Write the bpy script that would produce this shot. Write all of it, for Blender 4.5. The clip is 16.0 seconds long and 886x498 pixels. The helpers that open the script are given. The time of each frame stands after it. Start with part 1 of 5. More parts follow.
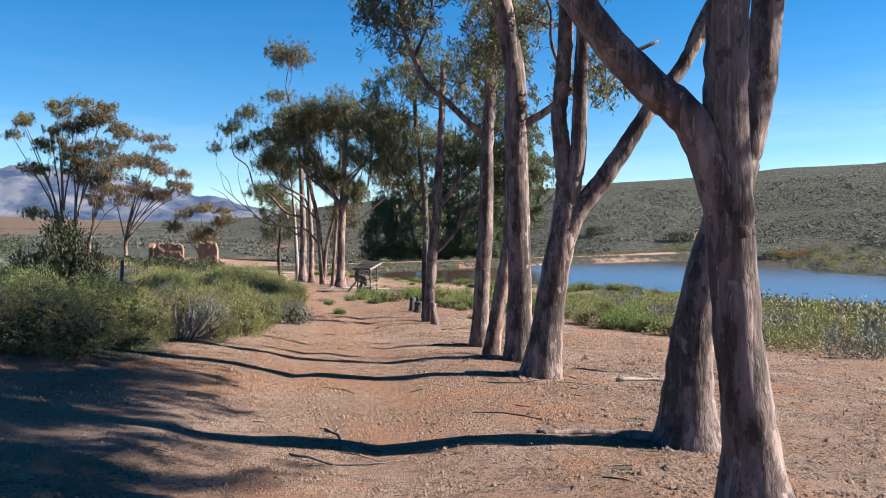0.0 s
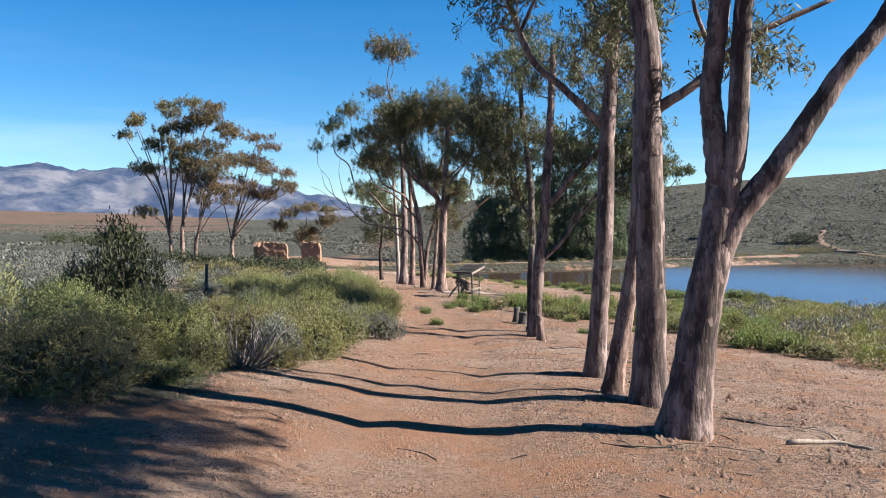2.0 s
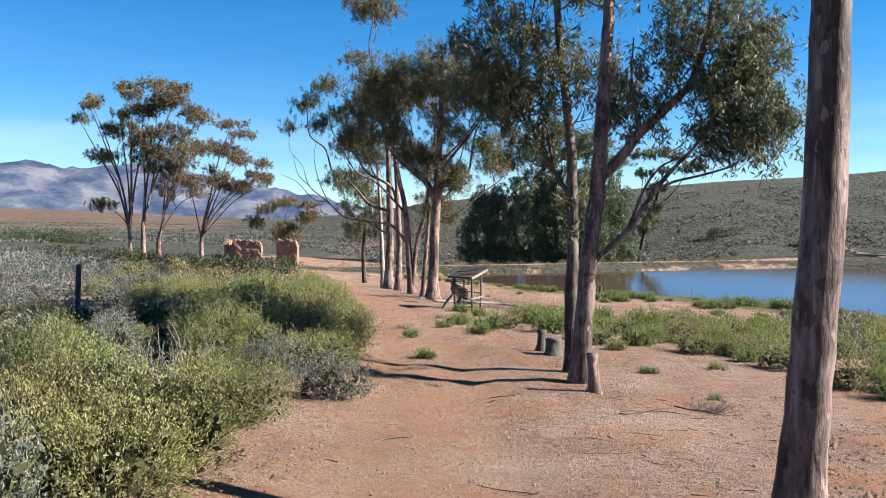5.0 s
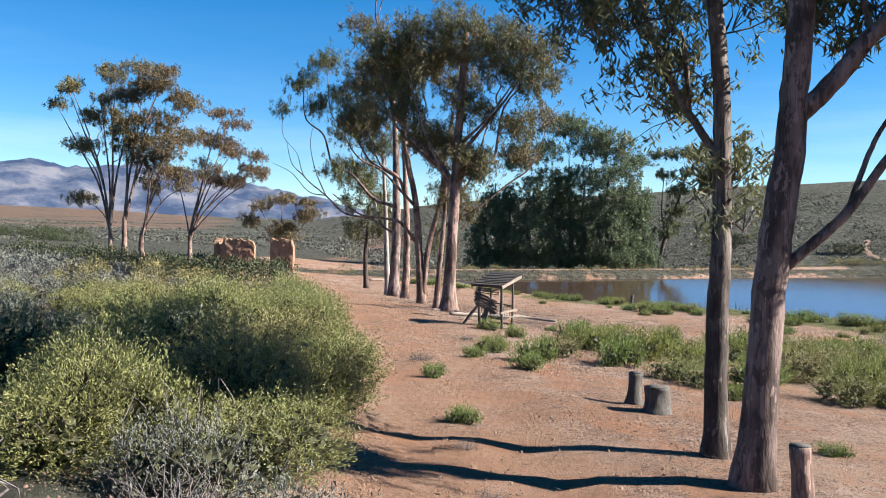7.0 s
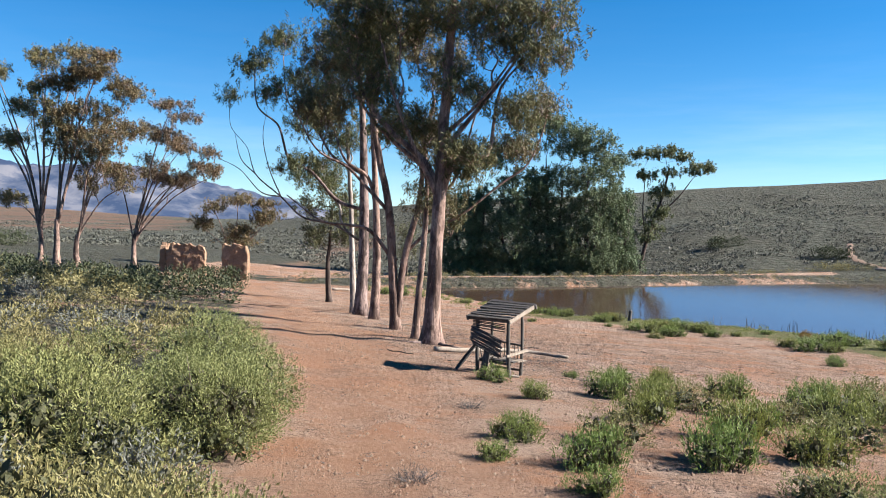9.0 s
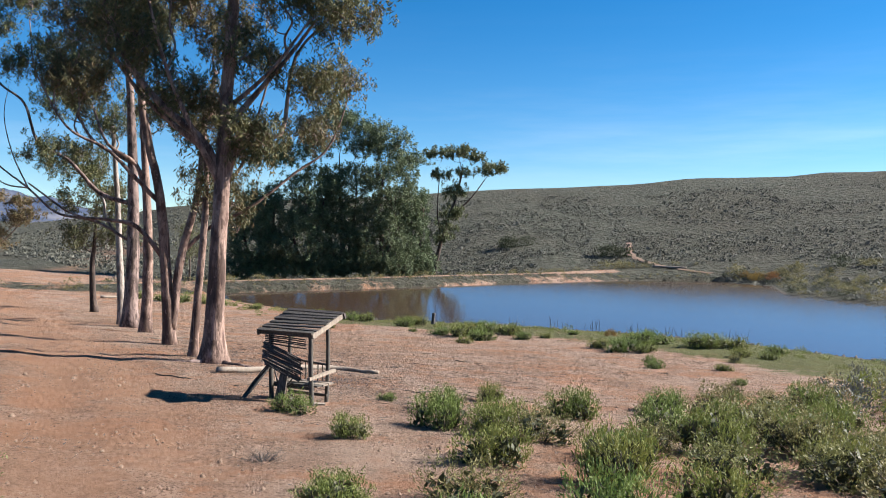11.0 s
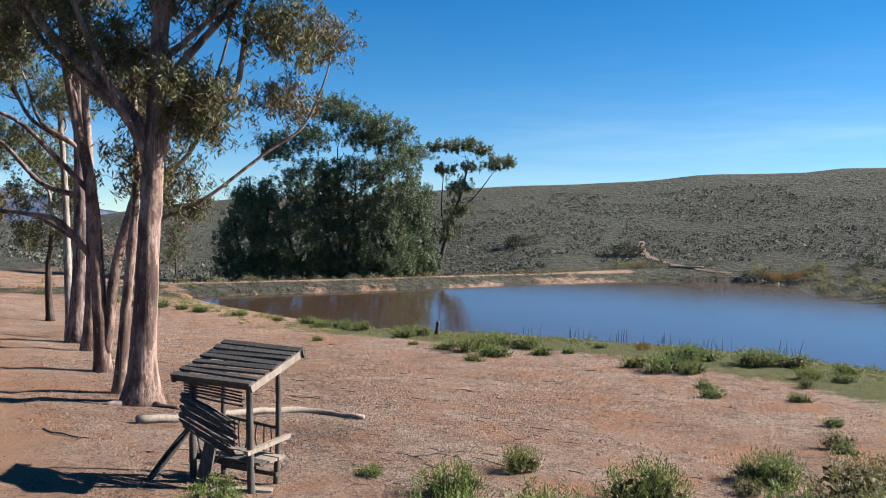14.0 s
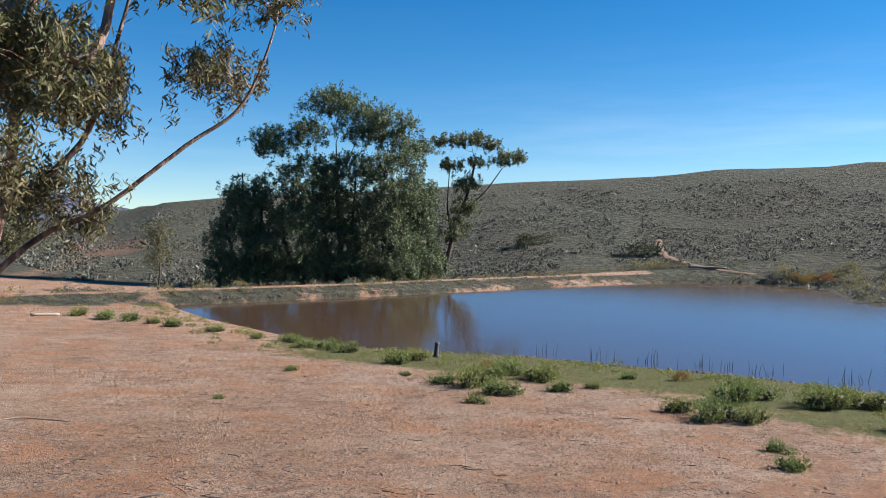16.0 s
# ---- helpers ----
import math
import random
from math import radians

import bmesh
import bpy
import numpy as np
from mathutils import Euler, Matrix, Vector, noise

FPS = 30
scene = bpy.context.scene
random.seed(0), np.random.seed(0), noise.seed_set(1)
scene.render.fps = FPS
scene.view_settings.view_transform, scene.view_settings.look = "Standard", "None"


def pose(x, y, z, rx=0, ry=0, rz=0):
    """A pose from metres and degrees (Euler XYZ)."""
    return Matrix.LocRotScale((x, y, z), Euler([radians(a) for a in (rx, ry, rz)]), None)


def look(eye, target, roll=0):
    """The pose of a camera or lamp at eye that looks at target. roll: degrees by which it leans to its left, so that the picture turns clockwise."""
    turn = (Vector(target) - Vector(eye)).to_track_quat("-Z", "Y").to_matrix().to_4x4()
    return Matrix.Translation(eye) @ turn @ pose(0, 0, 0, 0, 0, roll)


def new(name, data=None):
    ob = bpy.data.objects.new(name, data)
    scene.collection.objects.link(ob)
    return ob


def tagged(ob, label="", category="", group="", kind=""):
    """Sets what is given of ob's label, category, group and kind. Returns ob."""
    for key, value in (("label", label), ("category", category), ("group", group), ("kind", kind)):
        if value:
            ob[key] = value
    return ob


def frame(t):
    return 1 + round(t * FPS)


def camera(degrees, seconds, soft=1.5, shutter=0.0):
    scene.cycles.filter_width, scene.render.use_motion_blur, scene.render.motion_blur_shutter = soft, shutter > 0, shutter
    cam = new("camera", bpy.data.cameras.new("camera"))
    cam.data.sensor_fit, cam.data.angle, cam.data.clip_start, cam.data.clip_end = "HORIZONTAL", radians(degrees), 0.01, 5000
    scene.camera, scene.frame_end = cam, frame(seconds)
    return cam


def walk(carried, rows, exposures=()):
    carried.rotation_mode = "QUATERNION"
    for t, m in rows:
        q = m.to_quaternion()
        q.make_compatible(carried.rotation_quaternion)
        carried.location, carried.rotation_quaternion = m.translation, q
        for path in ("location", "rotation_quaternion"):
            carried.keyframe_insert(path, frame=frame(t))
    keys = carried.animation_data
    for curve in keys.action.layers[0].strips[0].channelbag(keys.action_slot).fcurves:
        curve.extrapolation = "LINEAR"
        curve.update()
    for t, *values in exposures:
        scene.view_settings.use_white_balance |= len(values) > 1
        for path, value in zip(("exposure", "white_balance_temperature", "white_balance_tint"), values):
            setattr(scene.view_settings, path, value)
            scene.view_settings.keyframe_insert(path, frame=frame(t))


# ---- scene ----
cam = camera(53.6, 16.0, soft=1.0)
PATH = [
    (0, (0.358, 0.417, 2.481), (0.324, 2.417, 2.441), -0.6),
    (0.5, (0.349, 1.088, 2.49), (0.116, 3.074, 2.45), -0.5),
    (1, (0.329, 1.753, 2.519), (0.054, 3.734, 2.479), -0.4),
    (1.5, (0.28, 2.444, 2.567), (0.004, 4.424, 2.526), -0.3),
    (2, (0.24, 3.156, 2.624), (-0.033, 5.137, 2.583), -0.3),
    (2.5, (0.197, 3.93, 2.697), (-0.068, 5.912, 2.655), -0.1),
    (3, (0.087, 5.356, 2.437), (-0.164, 7.34, 2.401), 0.3),
    (3.2, (0.006, 5.917, 2.404), (-0.24, 7.901, 2.366), 0.3),
    (5.3, (-1.197, 12.83, 2.309), (-1.45, 14.814, 2.27), 0.1),
    (5.5, (-1.326, 13.472, 2.269), (-1.581, 15.455, 2.231), 0.3),
    (6, (-1.655, 15.078, 2.262), (-1.916, 17.061, 2.224), 0.2),
    (6.5, (-2.062, 16.757, 2.214), (-2.321, 18.74, 2.179), 0.4),
    (7, (-2.46, 18.499, 2.098), (-2.718, 20.483, 2.068), 0.9),
    (7.5, (-2.79, 20.202, 2.098), (-3.052, 22.185, 2.068), 0.8),
    (8, (-3.113, 21.871, 2.211), (-3.382, 23.853, 2.183), 1.0),
    (8.5, (-3.392, 23.276, 2.386), (-3.669, 25.256, 2.356), 0.9),
    (9, (-3.794, 24.947, 2.453), (-3.972, 26.939, 2.425), 1.0),
    (9.5, (-3.963, 26.12, 2.337), (-3.906, 28.119, 2.316), 1.1),
    (10, (-4.054, 27.098, 2.255), (-3.811, 29.083, 2.239), 0.8),
    (12.5, (-3.865, 30.943, 2.339), (-3.555, 32.918, 2.322), 0.6),
    (13, (-3.723, 31.852, 2.29), (-3.42, 33.829, 2.271), 0.6),
    (13.5, (-3.525, 32.87, 2.268), (-3.232, 34.848, 2.248), 0.6),
    (14, (-3.316, 34.027, 2.3), (-3.029, 36.006, 2.28), 0.6),
    (14.5, (-3.071, 35.275, 2.404), (-2.789, 37.254, 2.382), 0.6),
    (15, (-2.784, 36.585, 2.539), (-2.509, 38.566, 2.515), 0.5),
    (15.5, (-2.412, 37.956, 2.743), (-2.145, 39.938, 2.714), 0.4),
    (16, (-2.12, 39.472, 2.758), (-1.856, 41.455, 2.728), 0.4),
]
walk(cam, [(t, look(eye, target, roll)) for t, eye, target, roll in PATH],
     exposures=[(0.0, 1.79), (3.0, 1.81), (6.0, 1.88), (9.0, 1.83), (11.5, 1.64), (16.0, 1.55)])

# ---- light ----
SUN_HIGH, SUN_ROUND = 31.0, 87.0          # degrees above the horizon, degrees from +y towards +x
world = bpy.data.worlds.new("sky")
scene.world = world
world.use_nodes = True
sky = world.node_tree.nodes.new("ShaderNodeTexSky")
sky.sky_type = "NISHITA"
sky.sun_disc = False
sky.sun_elevation, sky.sun_rotation = radians(SUN_HIGH), radians(SUN_ROUND)
sky.altitude, sky.air_density, sky.dust_density, sky.ozone_density = 900, 0.85, 0.0, 2.6
background = world.node_tree.nodes["Background"]
deep = world.node_tree.nodes.new("ShaderNodeHueSaturation")
deep.inputs["Saturation"].default_value = 1.40
world.node_tree.links.new(sky.outputs["Color"], deep.inputs["Color"])
# thin high cloud low over the plain
way = world.node_tree.nodes.new("ShaderNodeTexCoord")
streak = world.node_tree.nodes.new("ShaderNodeMapping")
streak.inputs["Scale"].default_value = (1.6, 1.6, 15.0)
wisps = world.node_tree.nodes.new("ShaderNodeTexNoise")
wisps.inputs["Scale"].default_value, wisps.inputs["Detail"].default_value, wisps.inputs["Roughness"].default_value = 1.6, 6.0, 0.6
thin = world.node_tree.nodes.new("ShaderNodeValToRGB")
thin.color_ramp.elements[0].position, thin.color_ramp.elements[1].position = 0.44, 0.72
high = world.node_tree.nodes.new("ShaderNodeSeparateXYZ")
low = world.node_tree.nodes.new("ShaderNodeValToRGB")
low.color_ramp.elements[0].position, low.color_ramp.elements[1].position = 0.03, 0.27
for at, level in ((0.10, 0.24), (0.17, 0.08)):
    low.color_ramp.elements.new(at).color = (level, level, level, 1)
low.color_ramp.elements[0].color = low.color_ramp.elements[-1].color = (0, 0, 0, 1)
cover_ = world.node_tree.nodes.new("ShaderNodeMath")
cover_.operation = "MULTIPLY"
pale = world.node_tree.nodes.new("ShaderNodeHueSaturation")
pale.inputs["Saturation"].default_value, pale.inputs["Value"].default_value = 0.45, 1.22
cloudy = world.node_tree.nodes.new("ShaderNodeMix")
cloudy.data_type = "RGBA"
for a, b in ((way.outputs["Generated"], streak.inputs["Vector"]), (streak.outputs["Vector"], wisps.inputs["Vector"]), (wisps.outputs["Fac"], thin.inputs["Fac"]),
             (way.outputs["Generated"], high.inputs["Vector"]), (high.outputs["Z"], low.inputs["Fac"]), (thin.outputs["Color"], cover_.inputs[0]), (low.outputs["Color"], cover_.inputs[1]),
             (deep.outputs["Color"], pale.inputs["Color"]), (cover_.outputs[0], cloudy.inputs[0]), (deep.outputs["Color"], cloudy.inputs[6]), (pale.outputs["Color"], cloudy.inputs[7]),
             (cloudy.outputs[2], background.inputs["Color"])):
    world.node_tree.links.new(a, b)
background.inputs["Strength"].default_value = 0.0488
sun = new("sun", bpy.data.lights.new("sun", "SUN"))
sun.data.energy, sun.data.angle, sun.data.color = 5.0, radians(0.5), (1.0, 0.95, 0.87)
sun.matrix_world = look((60 * math.sin(radians(SUN_ROUND)), 60 * math.cos(radians(SUN_ROUND)), 60 * math.tan(radians(SUN_HIGH))), (0, 0, 0))


# ---- materials ----
class Nodes:
    """A material under construction: nodes are added by kind and wired by name."""

    def __init__(self, name):
        self.mat = bpy.data.materials.new(name)
        self.mat.use_nodes = True
        self.tree = self.mat.node_tree
        self.bsdf = self.tree.nodes["Principled BSDF"]
        self.out = self.tree.nodes["Material Output"]

    def add(self, kind, **inputs):
        n = self.tree.nodes.new("ShaderNode" + kind)
        for key, value in inputs.items():
            self.put(n, key.replace("_", " "), value)
        return n

    def put(self, n, key, value):
        socket = n.inputs[int(key[1:])] if key[0] == "i" and key[1:].isdigit() else n.inputs[key]
        if isinstance(value, bpy.types.NodeSocket):
            self.tree.links.new(value, socket)
        else:
            socket.default_value = value

    def coords(self, scale=(1, 1, 1), world=False):
        c = self.add("NewGeometry").outputs["Position"] if world else self.add("TexCoord").outputs["Object"]
        return self.add("Mapping", Vector=c, Scale=scale).outputs["Vector"]

    def noise(self, vec, scale, detail=4.0, rough=0.6):
        return self.add("TexNoise", Vector=vec, Scale=scale, Detail=detail, Roughness=rough).outputs["Fac"]

    def ramp(self, fac, *stops):
        r = self.add("ValToRGB", Fac=fac)
        e = r.color_ramp.elements
        while len(e) < len(stops):
            e.new(0.5)
        for el, (at, col) in zip(e, stops):
            el.position, el.color = at, (*col, 1) if len(col) == 3 else col
        return r.outputs["Color"]

    def mix(self, fac, a, b, how="MIX"):
        m = self.add("Mix")
        m.data_type, m.blend_type = "RGBA", how
        self.put(m, "i0", fac)
        self.put(m, "i6", a if isinstance(a, bpy.types.NodeSocket) else (*a, 1))
        self.put(m, "i7", b if isinstance(b, bpy.types.NodeSocket) else (*b, 1))
        return m.outputs[2]

    def bump(self, height_, strength=0.4, distance=0.02):
        return self.add("Bump", Height=height_, Strength=strength, Distance=distance).outputs["Normal"]

    def done(self, color, rough=0.8, normal=None, **more):
        self.put(self.bsdf, "Base Color", color if isinstance(color, bpy.types.NodeSocket) else (*color, 1))
        self.put(self.bsdf, "Roughness", rough)
        if normal is not None:
            self.put(self.bsdf, "Normal", normal)
        for key, value in more.items():
            self.put(self.bsdf, key.replace("_", " "), value)
        return self.mat


def grey(v):
    return (v, v, v)


def make_ground():
    n = Nodes("ground_earth")
    w = n.coords(world=True)
    big = n.noise(w, 0.12, 5)
    mid = n.noise(w, 0.9, 6, 0.65)
    fine = n.noise(w, 9, 8, 0.75)
    grit = n.noise(w, 60, 3, 0.7)
    earth = n.ramp(mid, (0.3, (0.282, 0.166, 0.111)), (0.5, (0.393, 0.260, 0.193)), (0.72, (0.478, 0.354, 0.278)))
    earth = n.mix(n.ramp(big, (0.45, grey(0)), (0.62, grey(0.55))), earth, (0.245, 0.130, 0.075))
    earth = n.mix(n.ramp(fine, (0.37, grey(0.6)), (0.47, grey(0))), earth, (0.103, 0.067, 0.051))
    earth = n.mix(n.ramp(n.noise(w, 26, 4, 0.7), (0.40, grey(0.85)), (0.47, grey(0))), earth, (0.071, 0.046, 0.036))
    earth = n.mix(n.ramp(grit, (0.56, grey(0)), (0.64, grey(0.7))), earth, (0.301, 0.221, 0.166))
    earth = n.mix(n.ramp(n.noise(w, 1.9, 8, 0.8), (0.38, grey(0.6)), (0.49, grey(0))), earth, (0.142, 0.092, 0.067))
    earth = n.mix(n.ramp(n.noise(w, 6.5, 6, 0.8), (0.38, grey(0.8)), (0.47, grey(0))), earth, (0.079, 0.054, 0.041))
    earth = n.mix(n.ramp(n.noise(w, 0.55, 6, 0.75), (0.49, grey(0)), (0.59, grey(0.8))), earth, (0.33, 0.165, 0.095))
    earth = n.mix(n.ramp(n.noise(w, 0.33, 5, 0.6), (0.5, grey(0)), (0.68, grey(0.55))), earth, (0.364, 0.272, 0.214))
    grass = n.ramp(fine, (0.3, (0.035, 0.049, 0.013)), (0.55, (0.084, 0.108, 0.027)), (0.75, (0.168, 0.14, 0.077)))
    veld = n.ramp(n.noise(w, 0.7, 8, 0.75), (0.36, (0.046, 0.05, 0.037)), (0.5, (0.075, 0.079, 0.06)), (0.64, (0.115, 0.11, 0.086)))
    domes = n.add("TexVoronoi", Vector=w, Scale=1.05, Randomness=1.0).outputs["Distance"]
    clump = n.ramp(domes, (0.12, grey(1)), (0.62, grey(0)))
    # shade between scrub clumps put into the colour: dark gaps round each dome
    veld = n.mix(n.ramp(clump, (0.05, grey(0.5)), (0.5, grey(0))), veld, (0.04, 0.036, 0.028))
    veld = n.mix(n.ramp(n.noise(w, 0.045, 5, 0.65), (0.42, grey(0.0)), (0.62, grey(0.5))), veld, (0.05, 0.042, 0.03))
    masks = n.add("Attribute")
    masks.attribute_name = "cover"
    sep = n.add("SeparateColor", Color=masks.outputs["Color"])
    ragged = n.add("Math", i0=sep.outputs[0], i1=n.noise(w, 0.7, 8, 0.8))
    ragged.operation = "ADD"
    color = n.mix(n.ramp(ragged.outputs[0], (0.88, grey(0)), (1.28, grey(0.85))), earth, grass)
    veldm = n.add("Math", i0=sep.outputs[1], i1=n.noise(w, 0.25, 6, 0.75))
    veldm.operation = "ADD"
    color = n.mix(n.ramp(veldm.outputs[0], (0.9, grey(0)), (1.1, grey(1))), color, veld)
    redm = n.add("Math", i0=sep.outputs[2], i1=n.noise(w, 0.06, 6, 0.7))
    redm.operation = "ADD"
    color = n.mix(n.ramp(redm.outputs[0], (0.95, grey(0)), (1.12, grey(1))), color, n.mix(n.noise(w, 0.3, 5), (0.098, 0.059, 0.042), (0.147, 0.098, 0.07)))
    worn = n.add("Math", i0=masks.outputs["Alpha"], i1=n.ramp(n.noise(w, 0.5, 5, 0.7), (0.38, grey(0.15)), (0.6, grey(0.9))))
    worn.operation = "MULTIPLY"
    color = n.mix(worn.outputs[0], color, n.mix(fine, (0.266, 0.136, 0.081), (0.392, 0.238, 0.158)))
    h = n.add("Math", i0=n.mix(0.5, fine, n.noise(w, 22, 5, 0.75)), i1=grit)
    h.operation = "ADD"
    mounds = n.add("Math", i0=clump, i1=n.ramp(veldm.outputs[0], (0.9, grey(0)), (1.1, grey(1))))
    mounds.operation = "MULTIPLY"
    rounded = n.add("Bump", Height=mounds.outputs[0], Strength=0.6, Distance=0.4)
    n.put(rounded, "Normal", n.bump(h.outputs[0], 1.0, 0.13))
    return n.done(color, 0.95, rounded.outputs["Normal"], Specular_IOR_Level=0.15)


def make_bark(name, pale, mid, dark, patch=0.52):
    n = Nodes(name)
    o = n.coords((1, 1, 0.28))
    seed = n.add("ObjectInfo").outputs["Random"]
    tens = n.add("Math", i0=seed, i1=10.0)
    tens.operation = "MULTIPLY"
    shift = n.add("VectorMath", i0=o, i1=n.add("CombineXYZ", X=tens.outputs[0], Y=tens.outputs[0], Z=tens.outputs[0]).outputs[0])
    v = shift.outputs[0]
    plates = n.noise(v, 5, 5, 0.55)
    streak = n.noise(v, 26, 5, 0.65)
    flakes = n.noise(n.coords((1, 1, 0.4)), 9, 3, 0.5)
    col = n.mix(n.ramp(plates, (0.38, grey(0)), (0.60, grey(1))), mid, pale)
    col = n.mix(n.ramp(flakes, (patch, grey(0)), (patch + 0.03, grey(0.75))), col, tuple(0.62 * p + 0.25 * m for p, m in zip(pale, mid)))
    col = n.mix(n.ramp(streak, (0.33, grey(0.4)), (0.43, grey(0))), col, dark)
    col = n.mix(n.ramp(n.noise(v, 2.3, 4, 0.6), (0.52, grey(0)), (0.60, grey(0.7))), col, dark)
    strips = n.noise(n.add("Mapping", Vector=v, Scale=(3.2, 3.2, 0.55)).outputs["Vector"], 4, 4, 0.6)
    col = n.mix(n.ramp(strips, (0.57, grey(0)), (0.585, grey(0.7)), (0.60, grey(0.35)), (0.615, grey(0))), col, dark)
    col = n.mix(n.ramp(strips, (0.36, grey(0.6)), (0.40, grey(0))), col, tuple(min(1, p * 1.35) for p in pale))
    scales = n.noise(n.coords((1, 1, 0.45)), 6.5, 5, 0.6)
    col = n.mix(n.ramp(scales, (0.56, grey(0)), (0.585, grey(0.65))), col, tuple(1.7 * d for d in dark))
    col = n.mix(n.ramp(scales, (0.38, grey(0.6)), (0.405, grey(0))), col, tuple(min(1, p * 1.25) for p in pale))
    streak = n.mix(0.4, streak, strips)
    h = n.mix(0.5, streak, flakes)
    return n.done(col, 0.75, n.bump(h, 1.0, 0.04), Specular_IOR_Level=0.2)


def make_leaf(name, *shades, back=0.25, rough=0.62):
    n = Nodes(name)
    island = n.add("NewGeometry").outputs["Random Per Island"]
    count = len(shades) - 1
    col = n.ramp(island, *[(i / count, c) for i, c in enumerate(shades)])
    o = n.coords()
    col = n.mix(n.ramp(n.noise(o, 0.9, 3), (0.35, grey(0.0)), (0.7, grey(0.45))), col, shades[-1])
    col = n.mix(n.ramp(n.noise(o, 6.0, 3), (0.38, grey(0.32)), (0.54, grey(0.0))), col, shades[0])
    each = n.add("MapRange", Value=n.add("ObjectInfo").outputs["Random"], i3=0.47, i4=0.53).outputs[0]
    col = n.add("HueSaturation", Hue=each, Color=col).outputs["Color"]
    n.done(col, rough, Specular_IOR_Level=0.25)
    thin = n.add("BsdfTranslucent", Color=col)
    both = n.add("MixShader", i0=back, i1=n.bsdf.outputs[0], i2=thin.outputs[0])
    n.tree.links.new(both.outputs[0], n.out.inputs["Surface"])
    return n.mat


def make_plain(name, a, b, scale=6.0, rough=0.85, stretch=(1, 1, 1), bump=0.4, deep=0.01, world=False):
    n = Nodes(name)
    v = n.coords(stretch, world)
    f = n.noise(v, scale, 7, 0.65)
    g = n.noise(v, scale * 7, 5, 0.7)
    col = n.mix(n.ramp(f, (0.32, grey(0)), (0.68, grey(1))), a, b)
    col = n.mix(n.ramp(g, (0.36, grey(0.55)), (0.5, grey(0))), col, tuple(c * 0.4 for c in a))
    return n.done(col, rough, n.bump(n.mix(0.5, f, g), bump, deep), Specular_IOR_Level=0.25)


def make_water():
    n = Nodes("muddy_water")
    w = n.coords(world=True)
    ripple = n.add("Mapping", Vector=w, Scale=(1.0, 2.2, 1.0)).outputs["Vector"]
    small = n.noise(ripple, 3.5, 3, 0.5)
    large = n.noise(ripple, 0.25, 3, 0.5)
    h = n.mix(0.35, small, large)
    lean = n.add("VectorMath", i0=n.bump(h, 0.14, 0.05), i1=(0.0, -0.05, 0.0))      # normals tilted towards -y, so the water mirrors sky above the hill
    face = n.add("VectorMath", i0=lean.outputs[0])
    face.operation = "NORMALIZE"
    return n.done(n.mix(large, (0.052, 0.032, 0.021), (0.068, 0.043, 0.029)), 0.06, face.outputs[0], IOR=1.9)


def make_mountain():
    n = Nodes("far_mountain_haze_glow")
    w = n.coords(world=True)
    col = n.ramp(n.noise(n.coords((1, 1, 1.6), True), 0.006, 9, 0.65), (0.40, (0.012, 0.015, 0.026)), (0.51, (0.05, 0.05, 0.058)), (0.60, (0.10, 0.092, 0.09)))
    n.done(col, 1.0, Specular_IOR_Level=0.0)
    # faint blue glow on the rock stands in for haze over the distance
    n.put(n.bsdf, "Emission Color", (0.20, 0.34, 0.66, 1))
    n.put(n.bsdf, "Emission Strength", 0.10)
    return n.mat


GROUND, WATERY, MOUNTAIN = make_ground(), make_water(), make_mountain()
BARK = make_bark("gum_bark", (0.235, 0.168, 0.15), (0.07, 0.047, 0.042), (0.018, 0.012, 0.01))
BARK_PINK = make_bark("pink_gum_bark", (0.28, 0.19, 0.155), (0.115, 0.07, 0.058), (0.034, 0.02, 0.016))
BARK_WHITE = make_bark("white_gum_bark", (0.32, 0.275, 0.245), (0.16, 0.128, 0.11), (0.06, 0.045, 0.037))
BARK_MOTTLED = make_bark("mottled_gum_bark", (0.18, 0.145, 0.127), (0.06, 0.045, 0.038), (0.017, 0.012, 0.01))
BARK_DARK = make_bark("dark_gum_bark", (0.105, 0.073, 0.062), (0.042, 0.029, 0.024), (0.017, 0.012, 0.01))
LEAF_GUM = make_leaf("gum_leaf", (0.05, 0.062, 0.028), (0.085, 0.098, 0.046), (0.12, 0.128, 0.064), (0.15, 0.135, 0.072), back=0.3)
LEAF_RUST = make_leaf("rusty_gum_leaf", (0.045, 0.058, 0.026), (0.08, 0.092, 0.042), (0.118, 0.122, 0.056), (0.165, 0.13, 0.06), back=0.28)
LEAF_RED = make_leaf("reddish_gum_leaf", (0.06, 0.066, 0.034), (0.1, 0.092, 0.046), (0.14, 0.105, 0.054), (0.19, 0.11, 0.058), back=0.25)
LEAF_DARK = make_leaf("dark_tree_leaf", (0.036, 0.06, 0.032), (0.07, 0.106, 0.054), (0.108, 0.15, 0.076), (0.132, 0.168, 0.092), back=0.22)
LEAF_GREEN = make_leaf("green_shrub_leaf", (0.112, 0.113, 0.039), (0.165, 0.165, 0.057), (0.21, 0.206, 0.077), (0.245, 0.234, 0.1), back=0.25)
LEAF_LIME = make_leaf("fresh_shrub_leaf", (0.088, 0.115, 0.026), (0.125, 0.16, 0.038), (0.165, 0.2, 0.052), (0.2, 0.222, 0.072), back=0.25)
LEAF_GREY = make_leaf("grey_shrub_leaf", (0.07, 0.078, 0.064), (0.1, 0.108, 0.09), (0.128, 0.134, 0.115), (0.15, 0.152, 0.132), back=0.12)
